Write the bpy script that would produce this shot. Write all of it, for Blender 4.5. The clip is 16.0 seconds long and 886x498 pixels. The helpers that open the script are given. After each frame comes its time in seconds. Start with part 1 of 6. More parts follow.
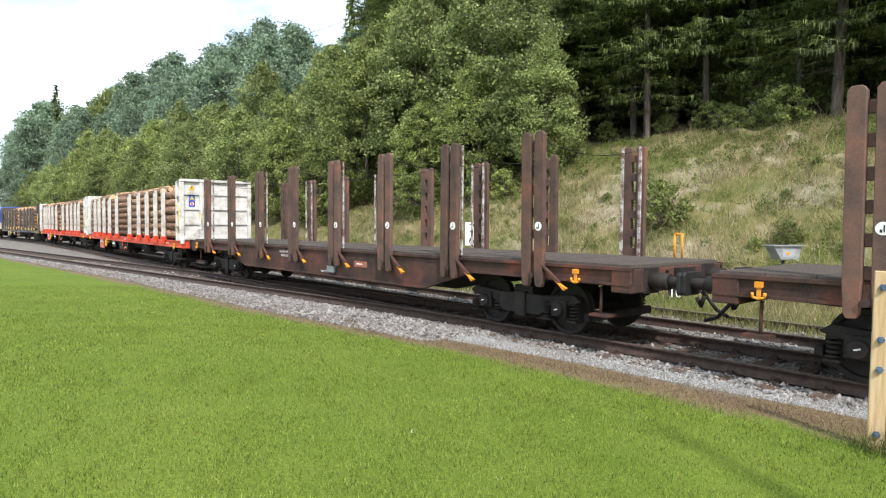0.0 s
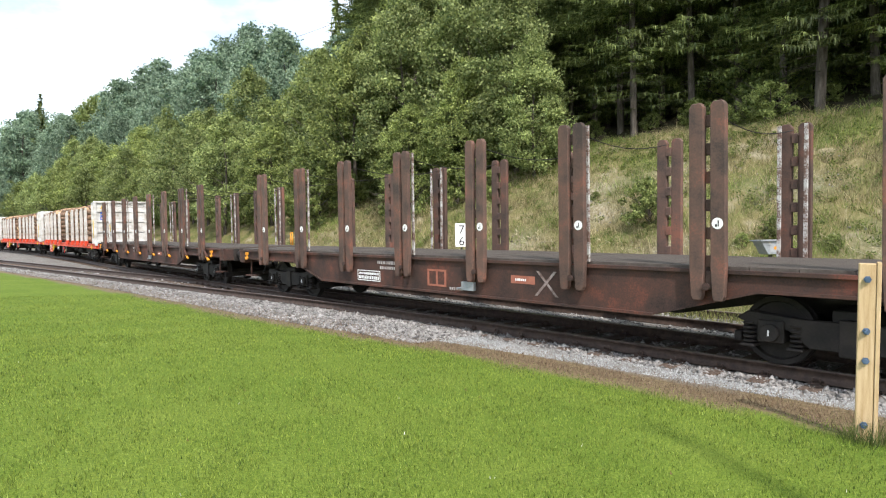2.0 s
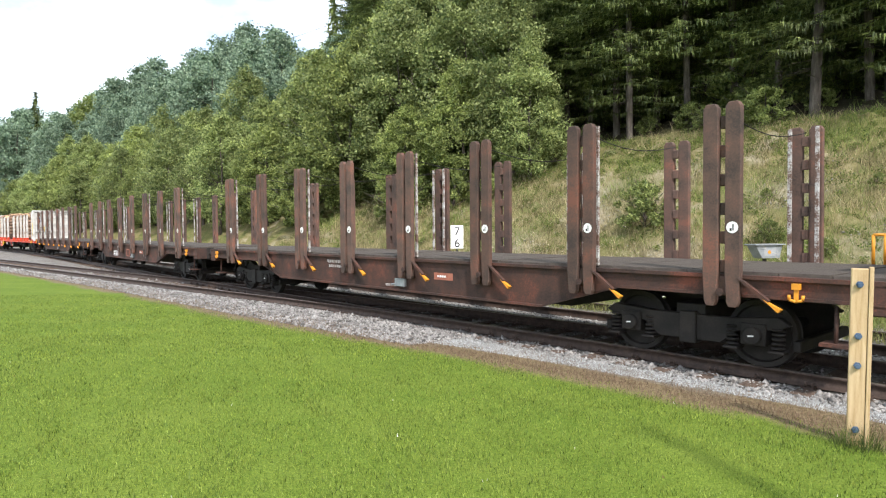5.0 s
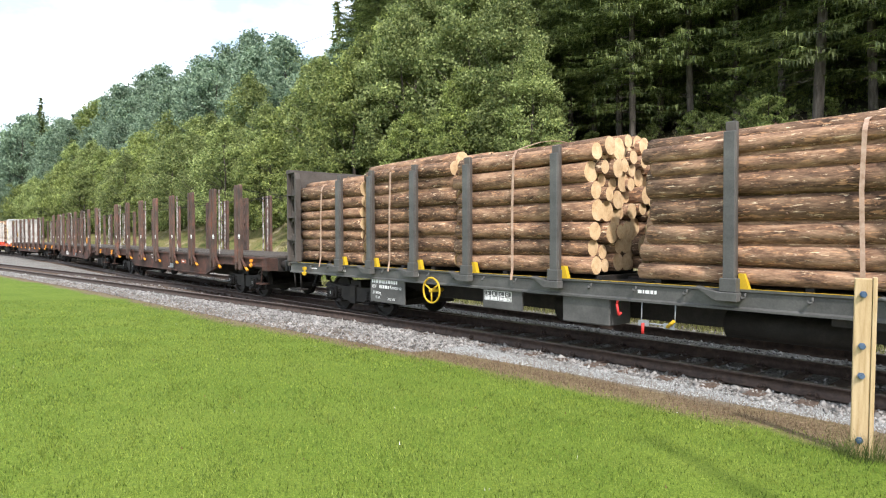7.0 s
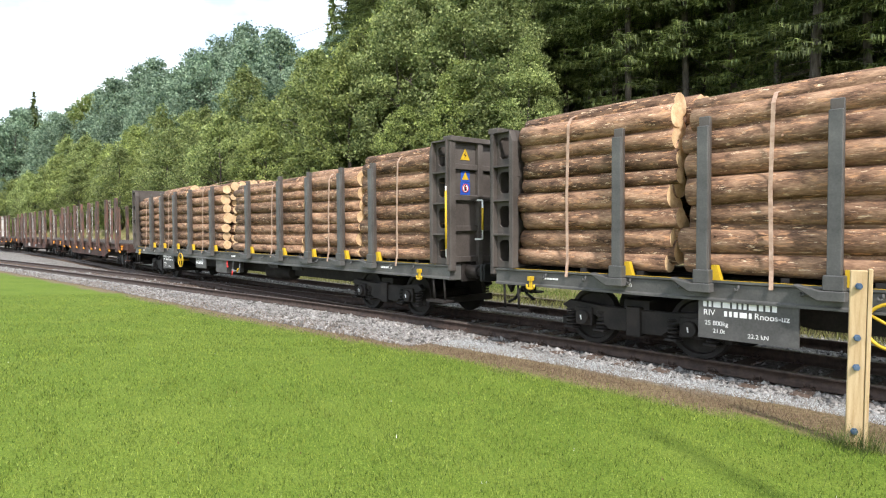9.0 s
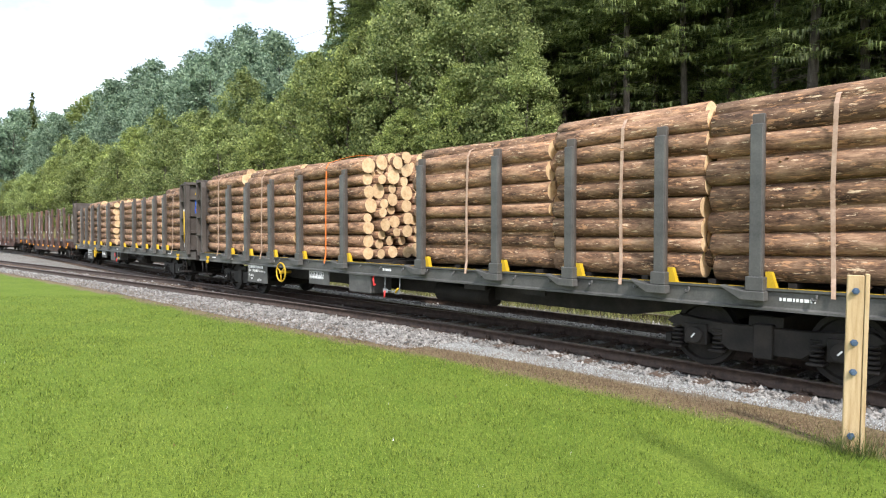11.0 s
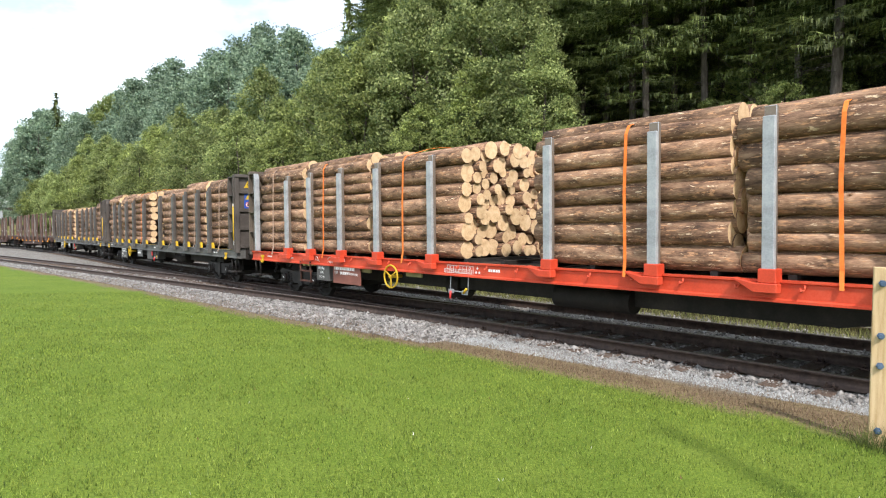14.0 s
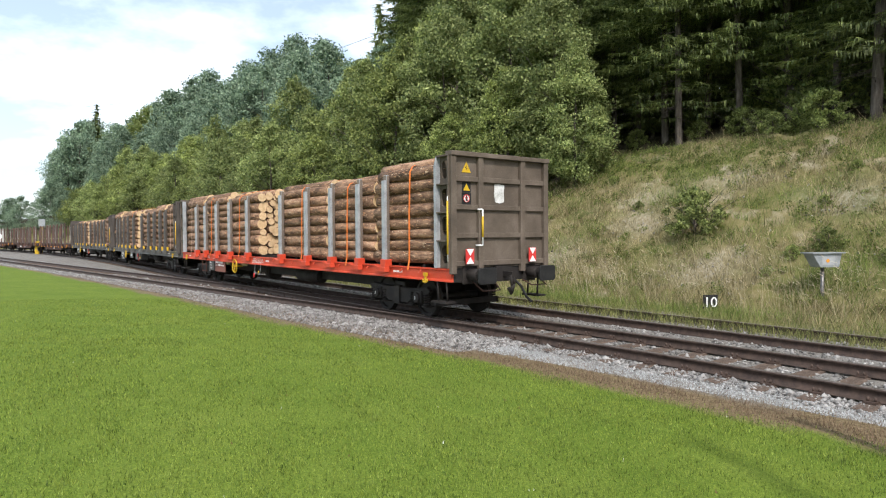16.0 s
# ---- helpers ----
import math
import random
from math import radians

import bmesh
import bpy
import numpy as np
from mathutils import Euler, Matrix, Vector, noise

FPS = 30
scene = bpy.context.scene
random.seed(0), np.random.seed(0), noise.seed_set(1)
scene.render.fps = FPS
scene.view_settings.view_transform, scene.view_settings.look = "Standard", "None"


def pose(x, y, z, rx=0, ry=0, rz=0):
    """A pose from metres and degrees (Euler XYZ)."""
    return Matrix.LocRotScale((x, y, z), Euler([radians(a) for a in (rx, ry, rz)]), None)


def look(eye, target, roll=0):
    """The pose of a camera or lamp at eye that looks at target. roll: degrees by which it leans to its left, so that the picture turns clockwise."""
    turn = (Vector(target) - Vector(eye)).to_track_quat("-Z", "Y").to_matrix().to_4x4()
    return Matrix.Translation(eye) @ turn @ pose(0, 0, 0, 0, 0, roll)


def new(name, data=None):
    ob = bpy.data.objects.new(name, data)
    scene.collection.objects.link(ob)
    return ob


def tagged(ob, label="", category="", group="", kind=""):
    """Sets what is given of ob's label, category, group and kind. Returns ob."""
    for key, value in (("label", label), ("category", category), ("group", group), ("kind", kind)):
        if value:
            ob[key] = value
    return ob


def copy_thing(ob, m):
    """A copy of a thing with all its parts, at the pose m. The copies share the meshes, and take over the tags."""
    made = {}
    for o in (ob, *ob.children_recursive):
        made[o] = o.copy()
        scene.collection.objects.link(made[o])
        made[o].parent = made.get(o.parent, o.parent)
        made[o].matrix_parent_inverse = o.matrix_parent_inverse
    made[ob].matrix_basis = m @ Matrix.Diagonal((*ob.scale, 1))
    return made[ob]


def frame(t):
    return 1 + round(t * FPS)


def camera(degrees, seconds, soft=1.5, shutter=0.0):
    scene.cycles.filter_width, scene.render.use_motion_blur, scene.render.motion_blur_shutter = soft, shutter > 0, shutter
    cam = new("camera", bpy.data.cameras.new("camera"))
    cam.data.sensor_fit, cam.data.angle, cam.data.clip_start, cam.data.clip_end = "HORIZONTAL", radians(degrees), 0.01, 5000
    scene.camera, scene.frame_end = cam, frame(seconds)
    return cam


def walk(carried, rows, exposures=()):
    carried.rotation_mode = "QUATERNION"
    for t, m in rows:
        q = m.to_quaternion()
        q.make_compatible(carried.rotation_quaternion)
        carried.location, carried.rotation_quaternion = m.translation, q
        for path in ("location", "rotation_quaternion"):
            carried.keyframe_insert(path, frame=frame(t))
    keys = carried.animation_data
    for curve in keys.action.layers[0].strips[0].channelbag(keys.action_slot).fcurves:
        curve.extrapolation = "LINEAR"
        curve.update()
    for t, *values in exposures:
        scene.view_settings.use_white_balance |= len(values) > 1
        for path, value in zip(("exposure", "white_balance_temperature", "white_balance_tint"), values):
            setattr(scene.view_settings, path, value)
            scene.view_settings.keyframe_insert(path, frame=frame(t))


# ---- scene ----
cam = camera(70.2, 16.0, soft=1.15)
# seconds, yaw, pitch, roll, eye
PATH = [
    (0.0, 0.249, -2.162, -0.326, -0.011, 0.032, 1.889), (0.5, 0.207, -1.863, 0.105, 0.007, 0.022, 1.887),
    (1.0, -0.45, -1.771, 0.346, 0.009, 0.026, 1.886), (1.5, -0.872, -1.506, 0.355, 0.013, 0.019, 1.889),
    (2.0, -0.624, -2.005, 0.835, 0.008, 0.017, 1.886), (2.5, -0.938, -2.222, 0.43, 0.013, 0.019, 1.886),
    (3.0, -1.089, -1.963, 0.661, 0.009, 0.016, 1.885), (5.5, -0.994, -1.802, 0.272, 0.022, 0.019, 1.897),
    (6.0, -0.943, -1.653, 0.091, 0.019, 0.01, 1.901), (6.5, -0.689, -1.434, 0.079, 0.011, 0.007, 1.899),
    (7.0, -0.768, -1.242, 0.159, 0.015, 0.009, 1.902), (7.5, -0.801, -1.167, 0.339, 0.016, 0.007, 1.902),
    (8.0, -0.533, -1.294, 0.577, 0.012, 0.008, 1.901), (8.5, -1.237, -1.437, 0.393, 0.015, 0.019, 1.903),
    (9.0, -1.117, -1.843, 0.35, 0.015, 0.022, 1.901), (9.5, -1.284, -1.657, 0.29, 0.014, 0.023, 1.898),
    (10.0, -1.271, -1.328, 0.03, 0.019, 0.022, 1.900), (12.5, -1.272, -2.018, 0.103, 0.015, 0.025, 1.898),
    (13.0, -0.861, -1.922, 0.464, 0.024, 0.016, 1.899), (13.5, 0.097, -1.987, 0.528, 0.02, 0.023, 1.901),
    (14.0, 0.352, -2.017, 0.51, 0.014, 0.021, 1.897), (14.5, 1.205, -1.588, 0.462, 0.012, 0.029, 1.898),
    (15.0, 1.551, -1.307, 0.372, 0.009, 0.019, 1.899), (15.5, 1.981, -1.285, 0.238, 0.01, 0.02, 1.899),
    (16.0, 3.0, -1.186, 0.343, 0.0, 0.0, 1.895)]
walk(cam, [(t, pose(x, y, z, 90 + p, r, w)) for t, w, p, r, x, y, z in PATH],
     exposures=[(0.0, 0.74, 6350, 14), (3.0, 0.8, 6350, 14), (7.0, 0.89, 6350, 14), (10.0, 0.88, 6350, 14), (13.0, 0.8, 6350, 14), (14.5, 0.73, 6350, 14), (15.5, 0.54, 6350, 14), (16.0, 0.46, 6350, 14)])

# ---- world, sun, exposure ----
SUN_AZ, SUN_EL = 194.0, 46.0   # degrees left of +y, degrees up
scene.view_settings.exposure = 0.68
world = bpy.data.worlds.new("sky")
scene.world = world
world.use_nodes = True
wt = world.node_tree
wt.nodes.clear()


def wnode(kind, **sets):
    n = wt.nodes.new(kind)
    for k, v in sets.items():
        n.inputs[k].default_value = v
    return n


w_out = wnode("ShaderNodeOutputWorld")
w_bg = wnode("ShaderNodeBackground", Strength=0.15)
w_sky = wt.nodes.new("ShaderNodeTexSky")
w_sky.sky_type = "NISHITA"
w_sky.sun_disc = False
w_sky.sun_elevation = radians(SUN_EL)
w_sky.sun_rotation = radians(-SUN_AZ)
w_sky.dust_density = 2.0
w_geo = wnode("ShaderNodeTexCoord")
w_sep = wnode("ShaderNodeSeparateXYZ")
w_add = wnode("ShaderNodeMath"); w_add.operation = "ADD"; w_add.inputs[1].default_value = 0.25
w_dx = wnode("ShaderNodeMath"); w_dx.operation = "DIVIDE"
w_dy = wnode("ShaderNodeMath"); w_dy.operation = "DIVIDE"
w_com = wnode("ShaderNodeCombineXYZ")
w_noise = wnode("ShaderNodeTexNoise", Scale=1.15, Detail=7.0, Roughness=0.55)
w_ramp = wt.nodes.new("ShaderNodeValToRGB")
w_ramp.color_ramp.elements[0].position, w_ramp.color_ramp.elements[1].position = 0.43, 0.60
w_ramp.color_ramp.elements[0].color = (0.22, 0.22, 0.22, 1)
w_mix = wt.nodes.new("ShaderNodeMixRGB")
w_mix.inputs[2].default_value = (8.0, 8.9, 9.1, 1)
L = wt.links.new
L(w_geo.outputs["Generated"], w_sep.inputs[0])
L(w_sep.outputs[2], w_add.inputs[0])
L(w_sep.outputs[0], w_dx.inputs[0]); L(w_add.outputs[0], w_dx.inputs[1])
L(w_sep.outputs[1], w_dy.inputs[0]); L(w_add.outputs[0], w_dy.inputs[1])
L(w_dx.outputs[0], w_com.inputs[0]); L(w_dy.outputs[0], w_com.inputs[1])
L(w_com.outputs[0], w_noise.inputs["Vector"])
L(w_noise.outputs["Fac"], w_ramp.inputs[0])
L(w_ramp.outputs[0], w_mix.inputs[0])
L(w_sky.outputs[0], w_mix.inputs[1])
L(w_mix.outputs[0], w_bg.inputs[0])
L(w_bg.outputs[0], w_out.inputs[0])

sun = new("sun", bpy.data.lights.new("sun", "SUN"))
sun.data.energy, sun.data.angle, sun.data.color = 2.9, radians(1.6), (1.0, 0.95, 0.87)
_el, _az = radians(SUN_EL), radians(SUN_AZ)
_to = Vector((-math.sin(_az) * math.cos(_el), math.cos(_az) * math.cos(_el), math.sin(_el)))
sun.matrix_world = look(_to * 60, (0, 0, 0))


# ---- materials ----
def material(name, stops, scale=6.0, rough=0.7, metal=0.0, bump=0.3, stretch=(1, 1, 1), fine=40.0, random_value=0.0, spec=0.3, bump_scale=None):
    """A two-scale noise material: stops are colours from dark to light."""
    m = bpy.data.materials.new(name)
    m.use_nodes = True
    t = m.node_tree
    b = t.nodes["Principled BSDF"]
    b.inputs["Roughness"].default_value, b.inputs["Metallic"].default_value = rough, metal
    b.inputs["Specular IOR Level"].default_value = spec
    tc = t.nodes.new("ShaderNodeTexCoord")
    mp = t.nodes.new("ShaderNodeMapping")
    mp.inputs["Scale"].default_value = stretch
    n1 = t.nodes.new("ShaderNodeTexNoise")
    n1.inputs["Scale"].default_value, n1.inputs["Detail"].default_value, n1.inputs["Roughness"].default_value = scale, 5, 0.6
    n2 = t.nodes.new("ShaderNodeTexNoise")
    n2.inputs["Scale"].default_value, n2.inputs["Detail"].default_value = fine, 3
    mixf = t.nodes.new("ShaderNodeMath")
    mixf.operation = "MULTIPLY_ADD"
    mixf.inputs[1].default_value = 0.35
    sub = t.nodes.new("ShaderNodeMath")
    sub.operation = "SUBTRACT"
    sub.inputs[1].default_value = 0.175
    ramp = t.nodes.new("ShaderNodeValToRGB")
    cr = ramp.color_ramp
    while len(cr.elements) < len(stops):
        cr.elements.new(0.5)
    for i, c in enumerate(stops):
        cr.elements[i].position = 0.3 + 0.4 * i / max(1, len(stops) - 1)
        cr.elements[i].color = (*c, 1)
    k = t.links.new
    k(tc.outputs["Object"], mp.inputs[0])
    vec = mp.outputs[0]
    if random_value:
        oi = t.nodes.new("ShaderNodeObjectInfo")
        av = t.nodes.new("ShaderNodeVectorMath")
        av.operation = "MULTIPLY_ADD"
        av.inputs[1].default_value = (37, 37, 37)
        k(oi.outputs["Random"], av.inputs[0]); k(vec, av.inputs[2])
        vec = av.outputs[0]
    k(vec, n1.inputs["Vector"]); k(vec, n2.inputs["Vector"])
    k(n2.outputs["Fac"], mixf.inputs[0]); k(n1.outputs["Fac"], mixf.inputs[2])
    k(mixf.outputs[0], sub.inputs[0]); k(sub.outputs[0], ramp.inputs[0])
    col = ramp.outputs[0]
    if random_value:
        hs = t.nodes.new("ShaderNodeHueSaturation")
        ma = t.nodes.new("ShaderNodeMapRange")
        ma.inputs[3].default_value, ma.inputs[4].default_value = 1 - random_value, 1 + random_value
        k(oi.outputs["Random"], ma.inputs[0]); k(ma.outputs[0], hs.inputs["Value"]); k(col, hs.inputs["Color"])
        col = hs.outputs[0]
    k(col, b.inputs["Base Color"])
    if bump:
        bp = t.nodes.new("ShaderNodeBump")
        bp.inputs["Strength"].default_value, bp.inputs["Distance"].default_value = bump, 0.02
        k(mixf.outputs[0], bp.inputs["Height"]); k(bp.outputs[0], b.inputs["Normal"])
    return m


def leafy(name, dark, light, trans=0.35, patch=0.0, patch_scale=0.5):
    """Leaves and blades: colour varies from island to island, and some light passes through."""
    m = bpy.data.materials.new(name)
    m.use_nodes = True
    t = m.node_tree
    t.nodes.clear()
    out = t.nodes.new("ShaderNodeOutputMaterial")
    ge = t.nodes.new("ShaderNodeNewGeometry")
    oi = t.nodes.new("ShaderNodeObjectInfo")
    ramp = t.nodes.new("ShaderNodeValToRGB")
    ramp.color_ramp.elements[0].color, ramp.color_ramp.elements[1].color = (*dark, 1), (*light, 1)
    hs = t.nodes.new("ShaderNodeHueSaturation")
    ma = t.nodes.new("ShaderNodeMapRange")
    ma.inputs[3].default_value, ma.inputs[4].default_value = 0.75, 1.25
    df = t.nodes.new("ShaderNodeBsdfPrincipled")
    df.inputs["Roughness"].default_value = 0.55
    df.inputs["Specular IOR Level"].default_value = 0.25
    tr = t.nodes.new("ShaderNodeBsdfTranslucent")
    mx = t.nodes.new("ShaderNodeMixShader")
    mx.inputs[0].default_value = trans
    k = t.links.new
    k(ge.outputs["Random Per Island"], ramp.inputs[0]); k(ramp.outputs[0], hs.inputs["Color"])
    k(oi.outputs["Random"], ma.inputs[0])
    value = ma.outputs[0]
    if patch:
        tc = t.nodes.new("ShaderNodeTexCoord")
        for sc, amount in ((patch_scale, patch), (patch_scale * 5.3, patch * 0.7)):
            nz = t.nodes.new("ShaderNodeTexNoise")
            nz.inputs["Scale"].default_value, nz.inputs["Detail"].default_value = sc, 3
            pr = t.nodes.new("ShaderNodeMapRange")
            pr.inputs[1].default_value, pr.inputs[2].default_value = 0.3, 0.7
            pr.inputs[3].default_value, pr.inputs[4].default_value = 1 - amount, 1 + amount
            mu = t.nodes.new("ShaderNodeMath")
            mu.operation = "MULTIPLY"
            k(tc.outputs["Object"], nz.inputs["Vector"]); k(nz.outputs["Fac"], pr.inputs[0])
            k(value, mu.inputs[0]); k(pr.outputs[0], mu.inputs[1])
            value = mu.outputs[0]
    k(value, hs.inputs["Value"])
    k(hs.outputs[0], df.inputs["Base Color"]); k(hs.outputs[0], tr.inputs["Color"])
    k(df.outputs[0], mx.inputs[1]); k(tr.outputs[0], mx.inputs[2]); k(mx.outputs[0], out.inputs[0])
    return m


M_RED = material("red_paint", [(0.42, 0.045, 0.02), (0.55, 0.06, 0.025), (0.60, 0.09, 0.045)], 1.5, 0.45, bump=0.05)
M_GREY = material("grey_paint", [(0.056, 0.055, 0.053), (0.085, 0.083, 0.079), (0.118, 0.115, 0.108)], 2.0, 0.5, bump=0.05)
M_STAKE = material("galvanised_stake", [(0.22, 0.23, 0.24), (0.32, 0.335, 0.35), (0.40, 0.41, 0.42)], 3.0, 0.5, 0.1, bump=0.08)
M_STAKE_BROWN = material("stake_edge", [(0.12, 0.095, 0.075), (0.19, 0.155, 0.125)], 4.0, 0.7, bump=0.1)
M_WHITE = material("white_paint", [(0.30, 0.26, 0.21), (0.52, 0.51, 0.48), (0.62, 0.62, 0.60)], 2.5, 0.5, bump=0.05)
M_BULK = material("brown_bulkhead", [(0.07, 0.055, 0.042), (0.105, 0.082, 0.062), (0.15, 0.12, 0.095)], 1.6, 0.65, bump=0.1)
M_BULK_DARK = material("dark_bulkhead", [(0.05, 0.042, 0.037), (0.078, 0.066, 0.058), (0.10, 0.088, 0.078)], 1.6, 0.65, bump=0.1)
M_RUST = material("rusty_brown", [(0.022, 0.016, 0.014), (0.05, 0.029, 0.023), (0.075, 0.036, 0.026), (0.15, 0.05, 0.033)], 1.6, 0.8, bump=0.15)
M_RUST_STAKE = material("rusty_stake", [(0.048, 0.035, 0.029), (0.082, 0.052, 0.041), (0.112, 0.064, 0.048), (0.18, 0.076, 0.051)], 2.2, 0.75, bump=0.15, random_value=0.2)
M_WORN = material("worn_white_edge", [(0.09, 0.05, 0.035), (0.14, 0.09, 0.07), (0.38, 0.37, 0.35), (0.5, 0.5, 0.48)], 5.0, 0.7, bump=0.1)
M_DARK = material("dark_underframe", [(0.009, 0.008, 0.007), (0.018, 0.015, 0.0135), (0.032, 0.026, 0.022)], 3.0, 0.7, bump=0.2)
M_STEEL = material("worn_steel", [(0.10, 0.095, 0.09), (0.2, 0.19, 0.18)], 8.0, 0.4, 0.7, bump=0.1)
M_RAIL = material("rail_steel", [(0.034, 0.024, 0.019), (0.062, 0.042, 0.033), (0.09, 0.06, 0.046)], 9.0, 0.65, 0.2, bump=0.2)
M_RAILTOP = material("rail_head", [(0.10, 0.08, 0.068), (0.17, 0.14, 0.125)], 7.0, 0.45, 0.4, bump=0.05)
M_SLEEPER = material("sleeper", [(0.05, 0.035, 0.027), (0.10, 0.07, 0.052), (0.15, 0.11, 0.085)], 5.0, 0.9, bump=0.6, stretch=(6, 1, 1))
M_STONE = material("ballast_stone", [(0.16, 0.15, 0.14), (0.33, 0.32, 0.31), (0.5, 0.49, 0.47)], 5.0, 0.9, bump=0.4)
M_DECK = material("deck_boards", [(0.05, 0.04, 0.035), (0.10, 0.085, 0.07)], 4.0, 0.85, bump=0.4, stretch=(1, 6, 1))
M_YELLOW = material("yellow_paint", [(0.46, 0.29, 0.015), (0.58, 0.38, 0.022)], 5.0, 0.5, bump=0.05)
M_ORANGE = material("orange_paint", [(0.55, 0.22, 0.02), (0.7, 0.3, 0.03)], 5.0, 0.5, bump=0.05)
M_STRAP = material("orange_strap", [(0.65, 0.14, 0.02), (0.8, 0.22, 0.04)], 9.0, 0.7, bump=0.1)
M_STRAP_OLD = material("faded_strap", [(0.30, 0.19, 0.13), (0.48, 0.34, 0.26)], 9.0, 0.8, bump=0.1)
M_BLACK = material("black_rubber", [(0.01, 0.01, 0.01), (0.022, 0.022, 0.022)], 9.0, 0.6, bump=0.1)
M_SIGNWHITE = material("sign_white", [(0.70, 0.70, 0.68), (0.8, 0.8, 0.79)], 4.0, 0.5, bump=0.02)
M_SIGNRED = material("sign_red", [(0.5, 0.03, 0.03), (0.6, 0.05, 0.04)], 4.0, 0.5, bump=0.02)
M_SIGNBLUE = material("sign_blue", [(0.02, 0.07, 0.35), (0.03, 0.10, 0.45)], 4.0, 0.5, bump=0.02)
M_POST = material("pale_timber", [(0.36, 0.24, 0.115), (0.46, 0.33, 0.18), (0.53, 0.40, 0.24)], 2.5, 0.7, bump=0.15, stretch=(14, 14, 1))
def bark_material():
    """Brown bark with torn flakes that show orange and cream wood."""
    m = material("spruce_bark", [(0.05, 0.029, 0.019), (0.145, 0.081, 0.05), (0.24, 0.142, 0.088), (0.35, 0.22, 0.138)], 4.5, 0.9, bump=1.0, stretch=(0.55, 2.0, 2.0), fine=30.0, random_value=0.38)
    t = m.node_tree
    b = t.nodes["Principled BSDF"]
    k = t.links.new
    tc = t.nodes.new("ShaderNodeTexCoord")
    oi = t.nodes.new("ShaderNodeObjectInfo")
    old = b.inputs["Base Color"].links[0].from_socket
    for scale, stretch, lo, hi, colour, amount in ((8.0, (0.7, 3.0, 3.0), 0.56, 0.61, (0.50, 0.27, 0.14), 0.75), (10.0, (0.5, 2.6, 2.6), 0.605, 0.64, (0.70, 0.53, 0.36), 0.9), (3.0, (0.5, 2.0, 2.0), 0.62, 0.72, (0.045, 0.033, 0.028), 0.6)):
        mp = t.nodes.new("ShaderNodeMapping")
        mp.inputs["Scale"].default_value = stretch
        mp.inputs["Location"].default_value = (scale, 2 * scale, 3 * scale)
        av = t.nodes.new("ShaderNodeVectorMath")
        av.operation = "MULTIPLY_ADD"
        av.inputs[1].default_value = (53, 29, 71)
        n = t.nodes.new("ShaderNodeTexNoise")
        n.inputs["Scale"].default_value, n.inputs["Detail"].default_value, n.inputs["Roughness"].default_value = scale, 6, 0.7
        r = t.nodes.new("ShaderNodeMapRange")
        r.inputs[1].default_value, r.inputs[2].default_value, r.inputs[4].default_value = lo, hi, amount
        mx = t.nodes.new("ShaderNodeMixRGB")
        mx.inputs[2].default_value = (*colour, 1)
        k(tc.outputs["Object"], mp.inputs[0]); k(oi.outputs["Random"], av.inputs[0]); k(mp.outputs[0], av.inputs[2])
        k(av.outputs[0], n.inputs["Vector"]); k(n.outputs["Fac"], r.inputs[0]); k(r.outputs[0], mx.inputs[0]); k(old, mx.inputs[1])
        old = mx.outputs[0]
    k(old, b.inputs["Base Color"])
    return m


M_BARK = bark_material()
M_TRUNK = material("tree_bark", [(0.032, 0.026, 0.022), (0.08, 0.066, 0.054), (0.14, 0.122, 0.105)], 3.0, 0.95, bump=0.6, stretch=(3, 3, 0.6))
M_BLUE = material("loco_blue", [(0.03, 0.06, 0.25), (0.05, 0.09, 0.33)], 2.0, 0.4, bump=0.02)
M_LEAF = leafy("broad_leaves", (0.055, 0.09, 0.025), (0.35, 0.395, 0.125), 0.34, 0.3, 0.45)
M_LEAF_BIRCH = leafy("birch_leaves", (0.06, 0.10, 0.03), (0.38, 0.43, 0.16), 0.34, 0.3, 0.45)
# Pale bluish leaf colour for the far trees: distance haze is put into it.
M_LEAF_HAZE = leafy("haze_tinted_leaves", (0.06, 0.11, 0.075), (0.31, 0.40, 0.265), 0.35, 0.3, 0.25)
M_LEAF_YL = leafy("pale_leaves", (0.12, 0.17, 0.045), (0.28, 0.32, 0.11), 0.45, 0.2, 0.3)
M_NEEDLE = leafy("spruce_needles", (0.03, 0.055, 0.018), (0.24, 0.285, 0.09), 0.35, 0.35, 0.5)
M_BLADE = leafy("lawn_blades", (0.032, 0.062, 0.008), (0.27, 0.33, 0.058), 0.35, 0.14, 0.7)
M_CLOVER = leafy("lawn_weeds", (0.045, 0.09, 0.014), (0.27, 0.335, 0.072), 0.35, 0.16, 1.4)
M_TUFT = leafy("dry_tufts", (0.07, 0.064, 0.025), (0.44, 0.37, 0.21), 0.3, 0.22, 0.6)
M_TUFT_GREEN = leafy("green_tufts", (0.045, 0.078, 0.016), (0.24, 0.29, 0.075), 0.3, 0.25, 0.6)
M_WEED = leafy("bank_weeds", (0.05, 0.09, 0.02), (0.30, 0.35, 0.09), 0.4, 0.2, 0.8)
M_PLUME = leafy("grass_plumes", (0.30, 0.25, 0.16), (0.58, 0.51, 0.37), 0.35)


